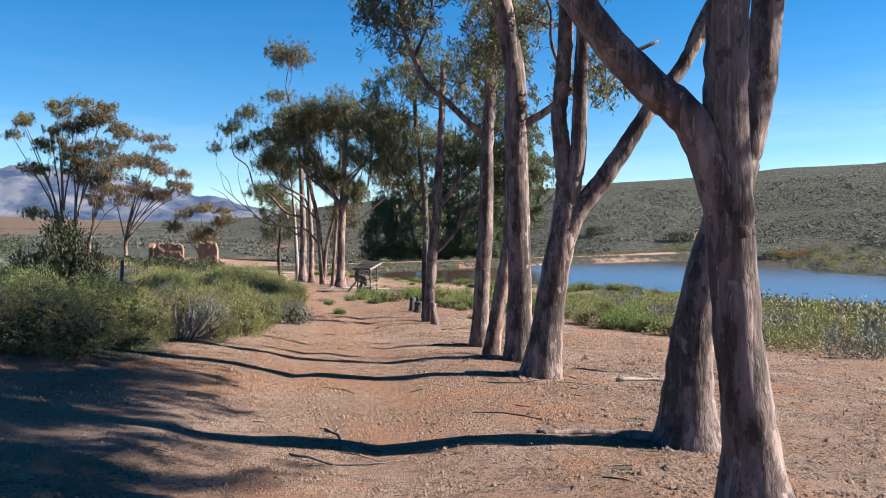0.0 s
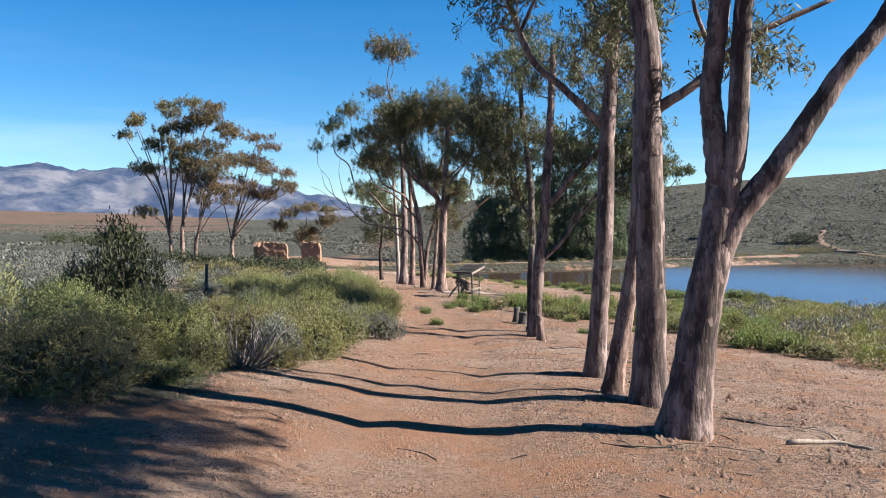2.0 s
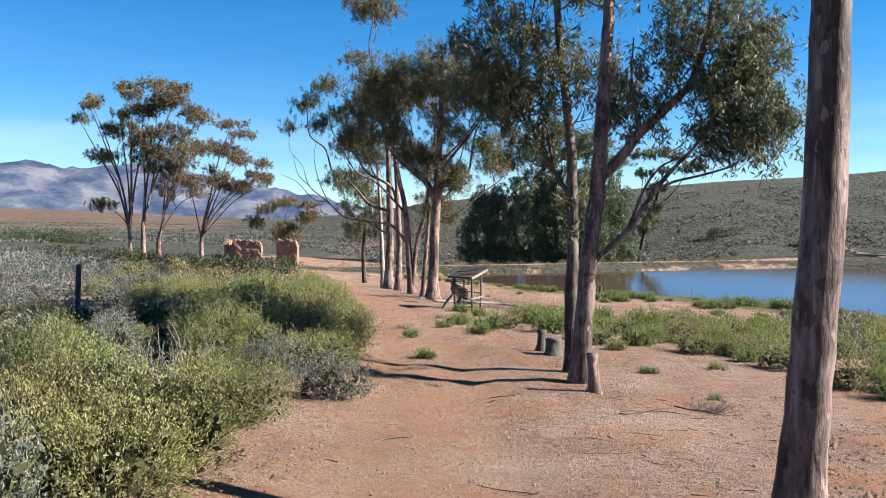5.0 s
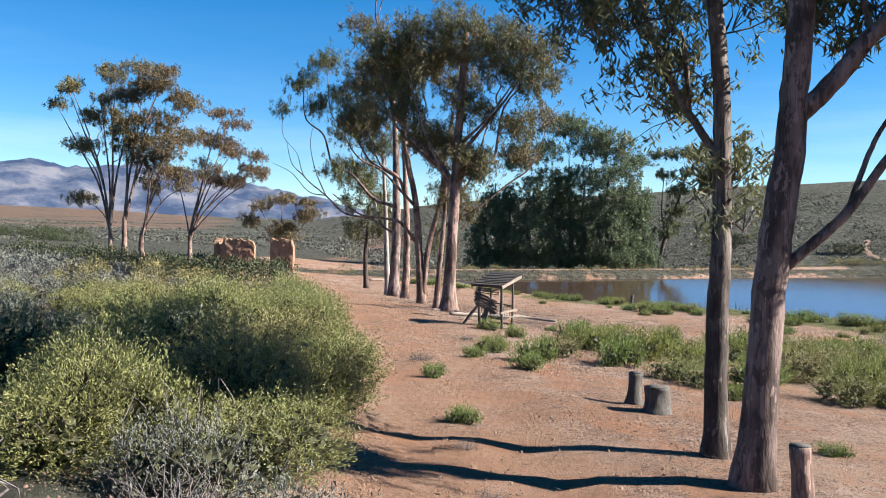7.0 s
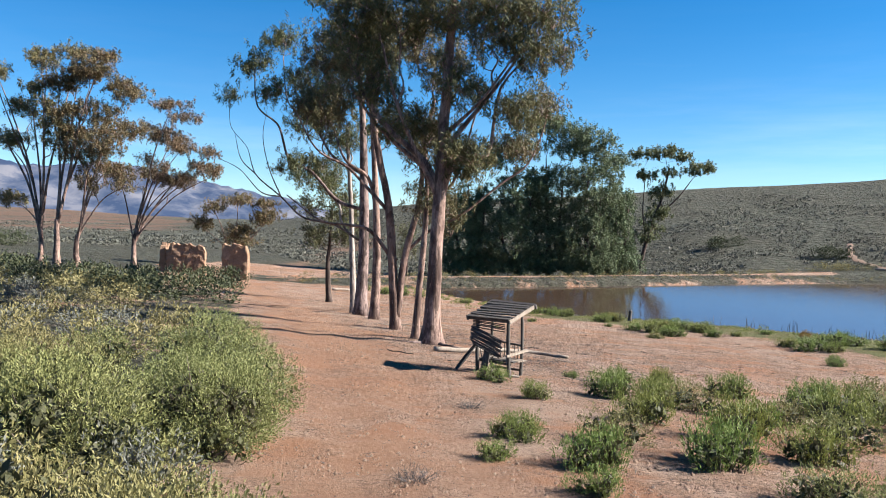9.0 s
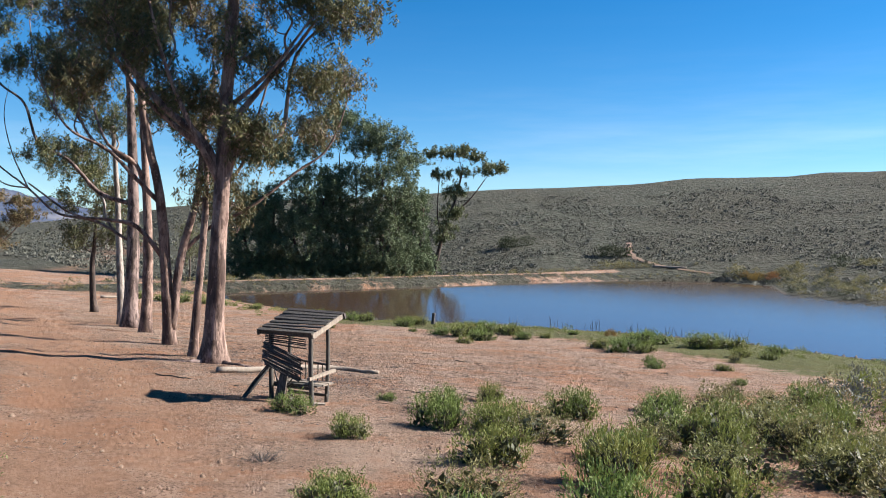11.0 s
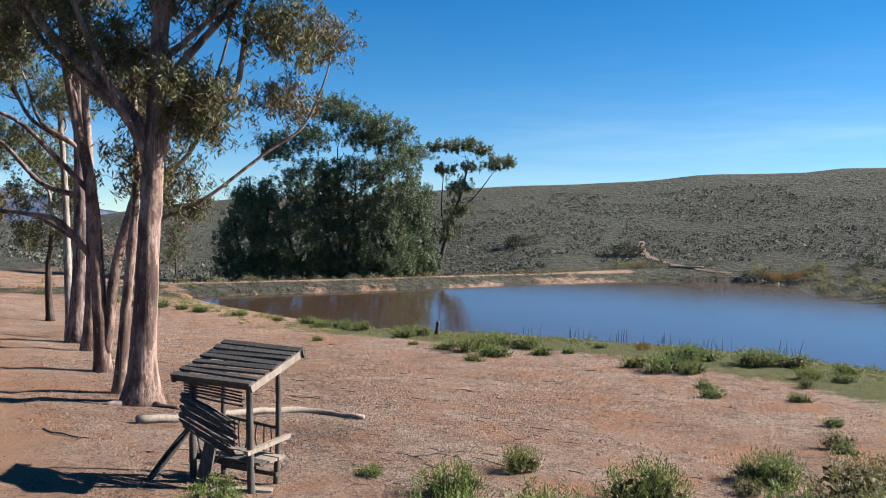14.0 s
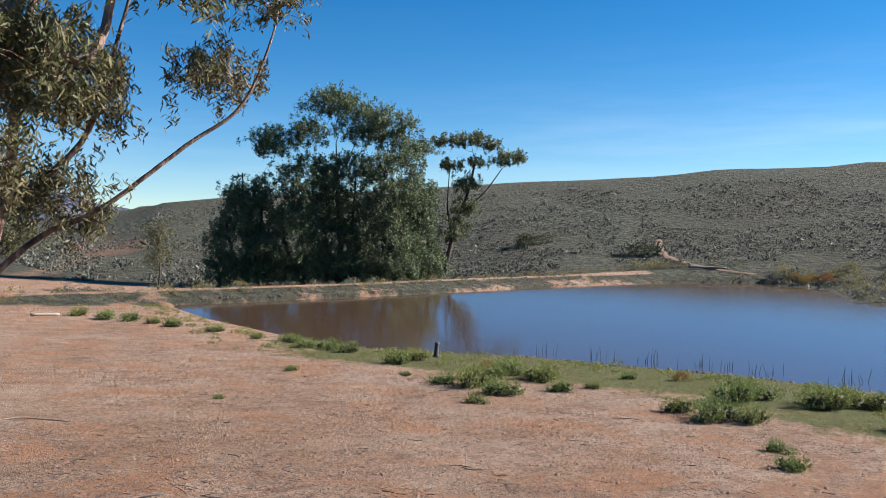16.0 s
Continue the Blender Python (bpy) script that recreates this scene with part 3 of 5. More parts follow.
        for t in tips:
            m = int(leaves * RNG.uniform(0.7, 1.4))
            sub = max(4, m // bunch)
            heads = t + RNG.normal(size=(sub, 3)) * np.array((clump[0], clump[0], clump[1])) * 0.62
            pick = heads[RNG.integers(0, sub, m)]
            quads.append(pick + RNG.normal(size=(m, 3)) * np.array((0.07, 0.07, 0.11)) * (clump[0] / 0.5))
            for head in heads[:5]:
                wood.tube([t - (0, 0, clump[1] * 0.5), (t + head) * 0.5 - (0, 0, 0.03), head], (0.009, 0.006, 0.004), 3, 0.0, False)
        wood_me = wood.mesh("branchwork", bark)
        tagged(part("branchwork", wood_me, tree), kind="stuff")
        part("crown", mesh_quads("crown", leaf_quads(np.vstack(quads), leaf_size[0], leaf_size[1], droop), leaf), tree)
    return tree


ROW = "gum trees along the track"
GUM = dict(bark=BARK, leaf=LEAF_GUM, leaf_size=(.14, .027), leaves=165, clump=(.38, .32), group=ROW, droop=.82, bunch=22)
# outer limb and masses beyond x 3 are unseen, added to cast shade
gum_tree("gum_tree", (2.42, 6.5), [(.178, .13, [(0, 0, 0), (-.12, 0, 1.2), (-.20, .02, 2.4), (-.19, .04, 3.3), (-.14, .06, 4.4), (-.05, .1, 6.5)]),
                                   (.145, .10, [(-.15, 0, 1.95), (-.42, 0, 2.72), (-.8, .05, 3.1), (-1.25, .1, 3.7), (-1.9, .3, 5.0)]),
                                   (.09, .04, [(-.08, .08, 5.4), (1.2, .3, 6.3), (2.6, .6, 6.7), (4.8, 1.0, 6.9), (6.2, 1.4, 7.3)])],
         [(-.6, .5, 7.9, 2.0, 1.2, 26), (-2.2, .6, 6.4, 1.2, .8, 13), (.5, -.8, 7.2, 1.2, .6, 12), (3.6, 1.0, 6.9, 1.2, .6, 12), (4.8, .2, 7.0, 1.3, .6, 12), (5.8, 1.4, 7.3, 1.3, .6, 12), (4.6, 2.2, 7.2, 1.3, .6, 12), (6.4, .3, 7.6, 1.3, .6, 12),
          (6.8, 2.2, 7.8, 1.3, .6, 12), (5.6, -.7, 7.4, 1.3, .6, 12), (7.4, 1.2, 7.6, 1.2, .5, 12), (4.2, 3.0, 7.0, 1.3, .6, 12), (7.6, -.2, 7.8, 1.3, .6, 12), (3.4, -.2, 6.8, 1.2, .6, 12)], "old gum tree with peeling mauve and grey bark", **{**GUM, "flare": 1.85})
# here too the right-hand limb and masses are unseen, added for their shadow
gum_tree("gum_tree", (2.5, 8.6), [(.21, .14, [(0, 0, 0), (.02, 0, 1.0), (.27, .02, 1.95), (.47, .03, 2.6), (.62, .05, 3.2), (.77, .1, 4.1), (.9, .2, 6.5)]),
                                  (.09, .04, [(.87, .15, 5.5), (2.0, .3, 6.3), (3.4, .7, 6.9), (5.0, 1.2, 7.2)])],
         [(.9, .3, 8.0, 2.0, 1.2, 24), (4.0, .4, 7.0, 1.2, .6, 12), (5.0, 1.6, 7.3, 1.3, .6, 12), (4.2, 2.4, 7.2, 1.2, .5, 12), (5.9, 1.0, 7.4, 1.2, .5, 12), (5.4, 3.0, 7.6, 1.3, .5, 12), (3.6, 1.6, 7.0, 1.1, .5, 12), (6.6, 2.2, 7.7, 1.2, .5, 12)], "leaning gum tree with a broad flared foot", flare=1.9, **GUM)
gum_tree("gum_tree", (1.5, 12.9), [(.225, .085, [(0, 0, 0), (.2, 0, 1.3), (.38, 0, 2.3), (.40, .03, 2.8), (.36, .05, 3.3), (.32, .1, 3.8), (.42, .1, 4.9), (.5, .2, 7.5)]),
                                   (.13, .09, [(.38, 0, 2.1), (.50, -.03, 2.75), (.58, -.05, 3.5), (.64, -.05, 4.8), (.8, -.1, 7.4)]),
                                   (.16, .08, [(.36, 0, 2.0), (.58, 0, 2.45), (1.02, 0, 3.0), (1.62, .05, 3.9), (2.15, .1, 4.6), (2.9, .3, 6.0)])],
         [(.5, .2, 8.8, 1.6, 1.1, 24), (3.2, .4, 6.9, 1.7, .8, 30), (4.2, -1.0, 7.2, 1.2, .6, 12)], "gum tree forking into three pale stems", **GUM)
gum_tree("gum_tree", (1.36, 15.1), [(.21, .15, [(0, 0, 0), (.03, 0, 1.6), (-.02, 0, 3.9), (-.03, 0, 4.9), (-.3, .1, 6.5), (-.5, .2, 8.5)]),
                                    (.08, .03, [(.05, 0, 3.95), (.6, 0, 4.3), (1.3, .1, 4.9), (2.4, .2, 5.4)])],
         [(-.4, .3, 9.0, 1.6, 1.2, 20), (1.3, .2, 4.8, .55, .3, 6), (.4, .3, 6.6, 1.1, .8, 14)], "tall straight gum tree with smooth pinkish grey bark", **GUM)
gum_tree("gum_tree", (.92, 16.1), [(.14, .07, [(0, 0, 0), (.18, 0, 1.1), (.32, 0, 2.0), (.38, 0, 2.9), (.42, .05, 4.2), (.5, .1, 5.6)])], [(.5, .1, 5.8, .7, .6, 8)], "slim leaning gum tree close beside a taller one", **{**GUM, "bark": BARK_PINK})
gum_tree("gum_tree", (.76, 18.5), [(.17, .1, [(0, 0, 0), (.15, 0, 2.1), (.22, 0, 4.1), (.3, 0, 5.3), (.45, 0, 7.5)]),
                                   (.08, .04, [(.2, 0, 4.3), (-.5, 0, 5.0), (-1.1, 0, 5.6), (-1.6, 0, 6.9)])],
         [(.4, .1, 7.6, 1.4, 1.2, 26), (-1.5, .2, 6.9, 1.0, .8, 18), (.3, .2, 5.7, .9, .7, 14), (-.5, 0, 8.6, 1.2, .8, 14)], "slender gum tree with a dark open crown", **GUM)
gum_tree("gum_tree", (-.62, 27.2), [(.17, .09, [(.06, 0, 0), (.18, 0, 1.9), (.34, 0, 3.4), (.42, 0, 4.6), (.5, .1, 5.9), (.6, .2, 8.0)]),
                                    (.10, .05, [(.36, 0, 3.55), (.75, 0, 3.95), (1.06, 0, 4.35), (1.56, 0, 4.83), (1.9, .05, 5.2), (2.15, .1, 5.9), (2.3, .2, 6.6)]),
                                    (.06, .022, [(.3, 0, 2.15), (.55, -.03, 2.38), (.86, -.06, 2.7), (1.29, -.1, 3.34), (1.65, -.1, 3.78), (1.97, -.1, 4.12), (2.3, -.1, 4.7)]),
                                    (.032, .012, [(.86, -.06, 2.7), (1.0, .05, 3.05), (1.2, .1, 3.5), (1.5, .1, 3.83), (2.0, .1, 3.97)]),
                                    (.028, .012, [(1.29, -.1, 3.34), (1.6, -.15, 3.5), (2.1, -.2, 3.62), (2.57, -.2, 3.78), (2.9, -.2, 4.1)]),
                                    (.035, .012, [(1.06, 0, 4.35), (1.0, .1, 4.75), (.92, .1, 5.3), (.95, .1, 6.0)])],
         [(2.6, .1, 5.0, .7, .65, 24), (3.1, 0, 4.4, .5, .5, 13), (2.5, 0, 4.3, .4, .4, 8), (2.3, .2, 6.3, .9, .6, 13), (.6, .2, 7.6, 1.6, 1.0, 26), (.95, .3, 4.7, .45, .5, 9), (1.7, .2, 5.6, .6, .5, 9), (2.9, .3, 5.6, .6, .5, 10)], "gum tree with a long leafy limb over the bare ground", **GUM)
gum_tree("gum_tree", (-.68, 28.5), [(.135, .06, [(0, 0, 0), (-.01, 0, 1.4), (.02, 0, 2.8), (-.04, 0, 4.4), (-.24, 0, 6.2), (-.34, 0, 7.6)]),
                                    (.05, .02, [(.0, 0, 3.3), (-.6, .05, 4.3), (-1.0, .1, 5.4), (-1.5, .1, 6.4)])],
         [(-1.5, .1, 6.4, .9, .7, 15), (-.7, .1, 7.4, 1.2, .8, 15), (.15, .1, 3.0, .3, .5, 6), (-1.0, .2, 5.2, .7, .5, 12), (-.5, .2, 4.3, .45, .5, 8), (-1.6, .1, 5.5, .6, .5, 10), (.5, .3, 5.4, .6, .6, 9), (-.3, .3, 6.0, .7, .6, 12)], "gum tree with mottled grey bark and hanging leaves", **{**GUM, "bark": BARK_MOTTLED})

GROVE = "grove of gum trees by the shelter"
RUST = dict(bark=BARK_PINK, leaf=LEAF_RUST, leaf_size=(.155, .032), leaves=215, clump=(.46, .36), group=GROVE, droop=.8, bunch=24)
gum_tree("gum_tree", (-6.35, 50.1), [(.22, .12, [(0, 0, 0), (.1, 0, 2.6), (.18, 0, 4.3), (.25, 0, 5.9), (.35, 0, 7.6), (.5, .1, 10.2)]),
                                     (.12, .05, [(.15, 0, 4.4), (-.3, 0, 5.3), (-1.2, 0, 6.1), (-2.0, .1, 7.1), (-2.6, .2, 8.6)]),
                                     (.09, .03, [(.25, 0, 5.6), (.9, .1, 6.4), (1.7, .2, 7.4), (2.4, .3, 8.4)]),
                                     (.085, .03, [(.15, 0, 4.2), (-.12, -.15, 4.8), (-.56, -.3, 5.7), (-1.1, -.4, 7.05), (-1.5, -.4, 8.6)]),
                                     (.10, .03, [(.2, 0, 4.7), (-.36, .15, 5.2), (-1.08, .3, 5.77), (-1.83, .3, 6.5), (-2.6, .3, 7.6)]),
                                     (.07, .025, [(.3, 0, 6.1), (.73, -.1, 6.44), (1.41, -.2, 7.1), (2.2, -.2, 8.2)])],
         [(.4, .1, 10.0, 1.2, 1.3, 26), (1.7, .2, 9.5, 1.1, 1.2, 26), (3.0, .2, 9.0, 1.0, 1.1, 26), (.8, .2, 7.6, .8, .7, 12), (2.6, .3, 6.8, .7, .4, 10), (-1.2, .2, 9.6, 1.2, 1.1, 24), (-2.4, .2, 9.4, 1.0, 1.0, 20), (-2.2, .3, 7.7, 1.0, .7, 14), (-1.1, .3, 6.7, .8, .5, 10), (.9, -.3, 5.4, .55, .5, 10)],
         "tall gum tree with a smooth pink trunk and rusty crown", flare=2.1, **RUST)
gum_tree("gum_tree", (-6.95, 51.1), [(.11, .05, [(0, 0, 0), (.16, 0, 2.0), (.27, 0, 3.4), (.3, 0, 4.6), (.2, .1, 6.0)])], [(.2, .1, 6.2, .7, .7, 9), (.3, .1, 4.4, .5, .4, 6)], "thin young gum tree with few leaves", **RUST)
gum_tree("gum_tree", (-8.05, 54.7), [(.17, .07, [(0, 0, 0), (-.15, 0, 2.6), (-.3, 0, 4.3), (-.7, 0, 6.2), (-1.0, 0, 8.4), (-1.3, .1, 10.4)]),
                                     (.05, .02, [(-1.0, 0, 8.2), (-1.2, 0, 10.0), (-2.1, 0, 12.0), (-1.9, 0, 13.8)]),
                                     (.13, .06, [(.05, 0, .5), (.3, 0, 2.6), (.75, 0, 4.4), (.9, .1, 6.4), (1.2, .2, 8.0)]),
                                     (.06, .015, [(.3, .1, 2.7), (1.15, .3, 3.5), (2.15, .3, 4.0), (3.5, .5, 5.1), (4.4, .6, 5.8), (4.9, .7, 6.9), (5.1, .8, 7.8)]),
                                     (.075, .02, [(-.1, 0, 2.4), (-.88, -.1, 3.4), (-1.6, -.2, 3.6), (-2.6, -.2, 3.75), (-3.8, -.2, 4.6)]),
                                     (.07, .02, [(-.3, 0, 4.1), (-1.1, -.1, 4.96), (-1.74, -.2, 5.6), (-2.8, -.2, 6.2), (-3.6, -.2, 7.6)]),
                                     (.07, .02, [(.6, 0, 4.0), (1.42, .1, 4.6), (2.04, .1, 5.4), (2.5, .1, 7.0), (2.9, .1, 8.5)])],
         [(-1.9, .1, 14.3, 1.5, .5, 22), (-2.2, .2, 9.6, 1.2, .8, 18), (-.2, .2, 10.2, 1.3, 1.0, 22), (1.2, .3, 9.6, 1.2, 1.0, 18), (-2.6, .2, 7.6, 1.0, .7, 16), (-2.6, .2, 11.8, .9, .3, 6), (3.95, .7, 6.5, .6, .42, 9), (5.1, .8, 7.9, .6, .35, 7), (1.3, .2, 6.3, .9, .7, 13), (2.1, .2, 5.9, .6, .5, 9), (1.2, .5, 4.2, .7, .5, 6), (1.9, .4, 3.8, .4, .4, 3)], "gum tree with two stems and a high umbrella of leaves", **RUST)
gum_tree("gum_tree", (-9.75, 60.4), [(.2, .08, [(0, 0, 0), (.08, 0, 2.8), (-.08, 0, 6.3), (-.3, 0, 9.5)])],
         [(-.5, .2, 10.8, 1.8, 1.1, 30), (-2.2, .2, 8.9, 1.2, .8, 18), (.6, .2, 8.0, 1.0, .7, 12)], "tall gum tree with a rusty crown", **RUST)
gum_tree("gum_tree", (-10.9, 63.6), [(.28, .1, [(0, 0, 0), (.1, 0, 3.7), (0, 0, 7.9), (-.2, 0, 11)]),
                                     (.03, .008, [(-4.9, .1, 6.3), (-5.6, .1, 7.0), (-5.9, .05, 8.2)]), (.03, .008, [(-3.7, 0, 5.3), (-4.3, .1, 6.6), (-4.6, .1, 8.0), (-4.4, 0, 9.2)]),
                                     (.11, .012, [(-.1, 0, 3.4), (-1.3, 0, 4.1), (-2.7, .1, 4.4), (-3.7, 0, 5.3), (-4.9, .1, 6.3), (-5.3, 0, 7.5), (-6.1, .1, 8.5), (-6.1, 0, 9.9)]),
                                     (.09, .026, [(-.1, 0, 4.8), (-1.2, .2, 5.2), (-2.3, .1, 6.4), (-3.4, .2, 7.0), (-3.9, .1, 8.5), (-4.9, .2, 9.4), (-5.0, 0, 11.0)]),
                                     (.07, .02, [(-.1, 0, 6.4), (-1.4, -.1, 7.2), (-2.2, 0, 8.6), (-3.4, 0, 9.5), (-3.7, 0, 11.6)]),
                                     (.03, .01, [(-3.7, 0, 5.3), (-4.6, -.1, 5.5), (-5.6, 0, 6.5), (-6.6, 0, 7.0)])],
         [(-.4, .2, 11.8, 1.6, .9, 22), (-6.2, .1, 10.0, .45, .25, 4), (-5.0, .2, 11.3, .8, .35, 8), (-3.8, .2, 12.2, .9, .45, 10), (-4.1, .2, 10.1, .8, .35, 8), (-3.0, .1, 6.6, .75, .6, 12), (-2.4, .2, 10.6, 1.2, .7, 16), (-2.6, .1, 8.6, .9, .5, 10)],
         "gum tree with long bare limbs reaching out", **{**RUST, "bark": BARK})
gum_tree("gum_tree", (-11.55, 65.3), [(.15, .08, [(0, 0, 0), (-.1, 0, 3.0), (-.2, 0, 5.3), (-.4, 0, 8)])], [(-.4, .1, 8.4, 1.3, .9, 18), (-1.6, .1, 6.6, 1.0, .8, 14)], "slender gum tree with chalky white bark", **{**RUST, "bark": BARK_WHITE})
gum_tree("gum_tree", (-14.55, 73.6), [(.16, .06, [(0, 0, 0), (-.1, 0, 2.1), (0, 0, 3.4), (.1, 0, 5.4)])], [(.1, .1, 5.4, 1.6, 1.2, 34), (-.9, 0, 3.9, .9, .5, 10), (1.1, 0, 4.0, .8, .5, 9), (.2, 0, 7.2, 1.0, .9, 12)], "small bushy gum tree with a dark crown", BARK_DARK, LEAF_GUM, (.19, .055), 100, (.6, .4), GROVE)

FAR = "stand of gum trees behind the ruin"
STAND = dict(bark=BARK_PINK, leaf=LEAF_RED, leaf_size=(.2, .06), leaves=125, clump=(.62, .26), group=FAR)
FLAT = "slim gum tree with flat tufts of rusty leaves"


def fan_tree(base, stem, fork, tufts, label, **look_):
    """A gum that forks low into many rising limbs, each with flat tufts at its end. tufts: (x, z, half width, half depth, clumps)."""
    stems = [(stem, stem * .7, [(0, 0, 0), (RNG.normal(0, .08), 0, fork * .5), (0, 0, fork)])]
    blobs = []
    for i, (x, z, wide, deep_, count) in enumerate(tufts):
        y = RNG.normal(0, 1.1)
        blobs.append((x, y, z, wide, deep_, int(count * 1.35)))
        if i % 2 == 0 or wide < 1.1:
            r = min(stem * .55, .035 + .006 * z)
            stems.append((r, .022, [(0, 0, fork * RNG.uniform(.7, 1)), (x * .22 + RNG.normal(0, .12), y * .3, fork + (z - fork) * .3), (x * .58 + RNG.normal(0, .15), y * .7, fork + (z - fork) * .66), (x, y, z - deep_ * .6)]))
    return gum_tree("gum_tree", base, stems, blobs, label, **look_)


fan_tree((-38.15, 85), .2, 2.8, [(1.4, 15.8, 1.2, .3, 8), (-.9, 15.4, 1.0, .3, 7), (-3.8, 14.2, .7, .2, 5), (-3.1, 13.5, 1.0, .3, 6), (-4.6, 12.4, .8, .2, 5), (.8, 14.3, .8, .3, 6), (-.9, 12.7, .6, .3, 5), (-1.1, 11.5, 1.6, .8, 18),
                                 (-3.4, 9.2, 1.0, .6, 9), (-1.7, 9.1, .6, .4, 5), (-3.1, 4.8, 1.3, .35, 9), (1.1, 9.7, 1.2, 1.2, 12)], FLAT, **STAND)
fan_tree((-36.7, 84.6), .24, 3.4, [(-.1, 13.1, 1.0, .6, 12), (2.8, 14.1, 1.5, .9, 20), (1.4, 13.6, 1.0, .6, 12), (1.2, 9.0, 1.8, 1.5, 18), (3.6, 15.0, .6, .2, 5), (.4, 10.8, 1.2, .8, 12), (2.5, 11.1, 1.5, .9, 16)], FLAT, **STAND)
fan_tree((-35.6, 85.4), .22, 2.4, [(3.1, 12.9, 1.4, .8, 18), (.2, 9.0, 1.6, 1.4, 14), (2.7, 9.0, 1.6, 1.2, 16), (4.0, 10.0, 1.3, .6, 12), (.4, 6.5, 1.0, 1.2, 9), (3.5, 6.5, .8, 1.0, 8), (1.8, 7.6, 1.0, .9, 8)], FLAT, **STAND)
fan_tree((-35.3, 94), .22, 2.6, [(3.1, 13.2, 1.3, .35, 8), (4.2, 12.2, 1.2, .3, 7), (2.8, 10.6, 1.5, .55, 14), (4.1, 9.7, 1.0, .4, 8), (5.7, 8.2, 1.0, .4, 8), (7.1, 7.7, .6, .35, 5), (3.4, 7.3, 1.8, .65, 18), (1.6, 11.2, 1.2, .5, 9), (.9, 8.2, 1.2, 1.1, 12), (6.4, 9.4, .8, .3, 5), (-1.2, 7.8, .9, .5, 7)], FLAT, **STAND)
fan_tree((-30.3, 104), .16, .8, [(.4, 6.5, 1.6, .4, 11), (2.8, 6.1, 1.3, .35, 8), (.4, 3.1, 1.5, 1.2, 24), (-3.2, 4.4, 1.0, .6, 9), (2.1, 4.8, 1.0, .6, 9), (3.4, 5.1, .8, .4, 6), (-1.6, 5.8, 1.0, .4, 7)], "low spreading gum tree with reddish leaves", **STAND)

gum_tree("gum_tree", (-14.7, 108), [(.09, .03, [(0, 0, 0), (.1, 0, 2.0), (-.1, 0, 4.6)])], [(0, 0, 4.6, .9, 1.0, 16), (.1, 0, 2.8, 1.1, .9, 18)], "thin young gum tree behind the dam wall", BARK_DARK, LEAF_GUM, (.2, .06), 50, (.6, .4))

DARK = "dark trees behind the dam wall"
for bx, by, blobs in ((-9.5, 122, [(-.6, -.5, 4.2, 2.9, 2.8, 60), (.5, 0, 9.0, 2.4, 1.7, 34), (2.6, 0, 13.8, 2.0, 1.2, 24)]),
                      (-4.5, 121, [(-.8, -.8, 4.2, 3.2, 3.0, 64), (.3, 0, 10.0, 3.0, 2.2, 46), (.8, .4, 14.3, 1.7, 1.3, 18)]),
                      (-1.0, 123, [(-.5, 0, 17.8, 2.5, 1.1, 30), (2.1, 0, 15.8, 2.3, 1.9, 34), (0, -.6, 10.6, 2.8, 2.3, 44), (0, -1, 3.8, 3.2, 2.8, 60)]),
                      (3.0, 121, [(.8, 0, 15.0, 2.2, 1.6, 28), (.8, -.5, 10.6, 3.2, 2.6, 56), (.3, -.9, 4.2, 3.2, 3.0, 62)]),
                      (6.2, 123, [(.3, 0, 8.5, 1.9, 1.9, 26), (.3, -.4, 3.8, 2.1, 2.5, 36), (0, .2, 13.3, 1.4, .9, 14)])):
    blobs = blobs + [(-1.4, -1.0, 1.7, 1.8, 1.3, 22), (1.4, -1.0, 1.7, 1.8, 1.3, 22), (0, -.6, 7.2, 2.2, 1.6, 26)]
    tall = max(b[2] for b in blobs)
    gum_tree("dark_tree", (bx, by), [(.34, .05, [(0, 0, 0), (.2, 0, tall * .3), (-.1, 0, tall * .5), (blobs[0][0] * .5, 0, tall * .78)]), (.2, .08, [(0, 0, .3), (1.2, -.5, tall * .3), (1.6, -.6, tall * .6)]), (.2, .08, [(0, 0, .3), (-1.3, -.5, tall * .3), (-1.7, -.6, tall * .55)])],
             blobs, "broad dark green tree, leafy down to the ground", BARK_DARK, LEAF_DARK, (.24, .1), 150, (.8, .62), DARK, .5)
gum_tree("gum_tree", (9.7, 128), [(.26, .1, [(0, 0, 0), (.6, 0, 3.6), (1.6, 0, 7.0), (2.6, 0, 10.0), (3.3, 0, 13.0)]), (.12, .04, [(1.8, 0, 7.4), (4.2, 0, 9.6), (6.0, 0, 12.0)]), (.1, .04, [(.9, 0, 4.8), (.4, 0, 8.0), (.6, 0, 12)])],
         [(.4, 0, 14.6, 1.5, .4, 11), (2.8, 0, 15.0, 1.6, .4, 13), (4.6, 0, 14.4, 1.2, .35, 8), (6.6, 0, 13.2, 1.5, .6, 15), (.4, 0, 12.4, 1.2, .4, 8), (3.6, 0, 12.6, 1.0, .3, 6), (2.4, 0, 10.4, 1.3, .9, 14), (1.0, 0, 6.0, 1.3, 1.6, 16), (2.2, 0, 8.0, 1.1, 1.1, 12)], "umbrella-shaped gum tree behind the dam wall", BARK_DARK, LEAF_GUM, (.32, .1), 85, (.75, .33))


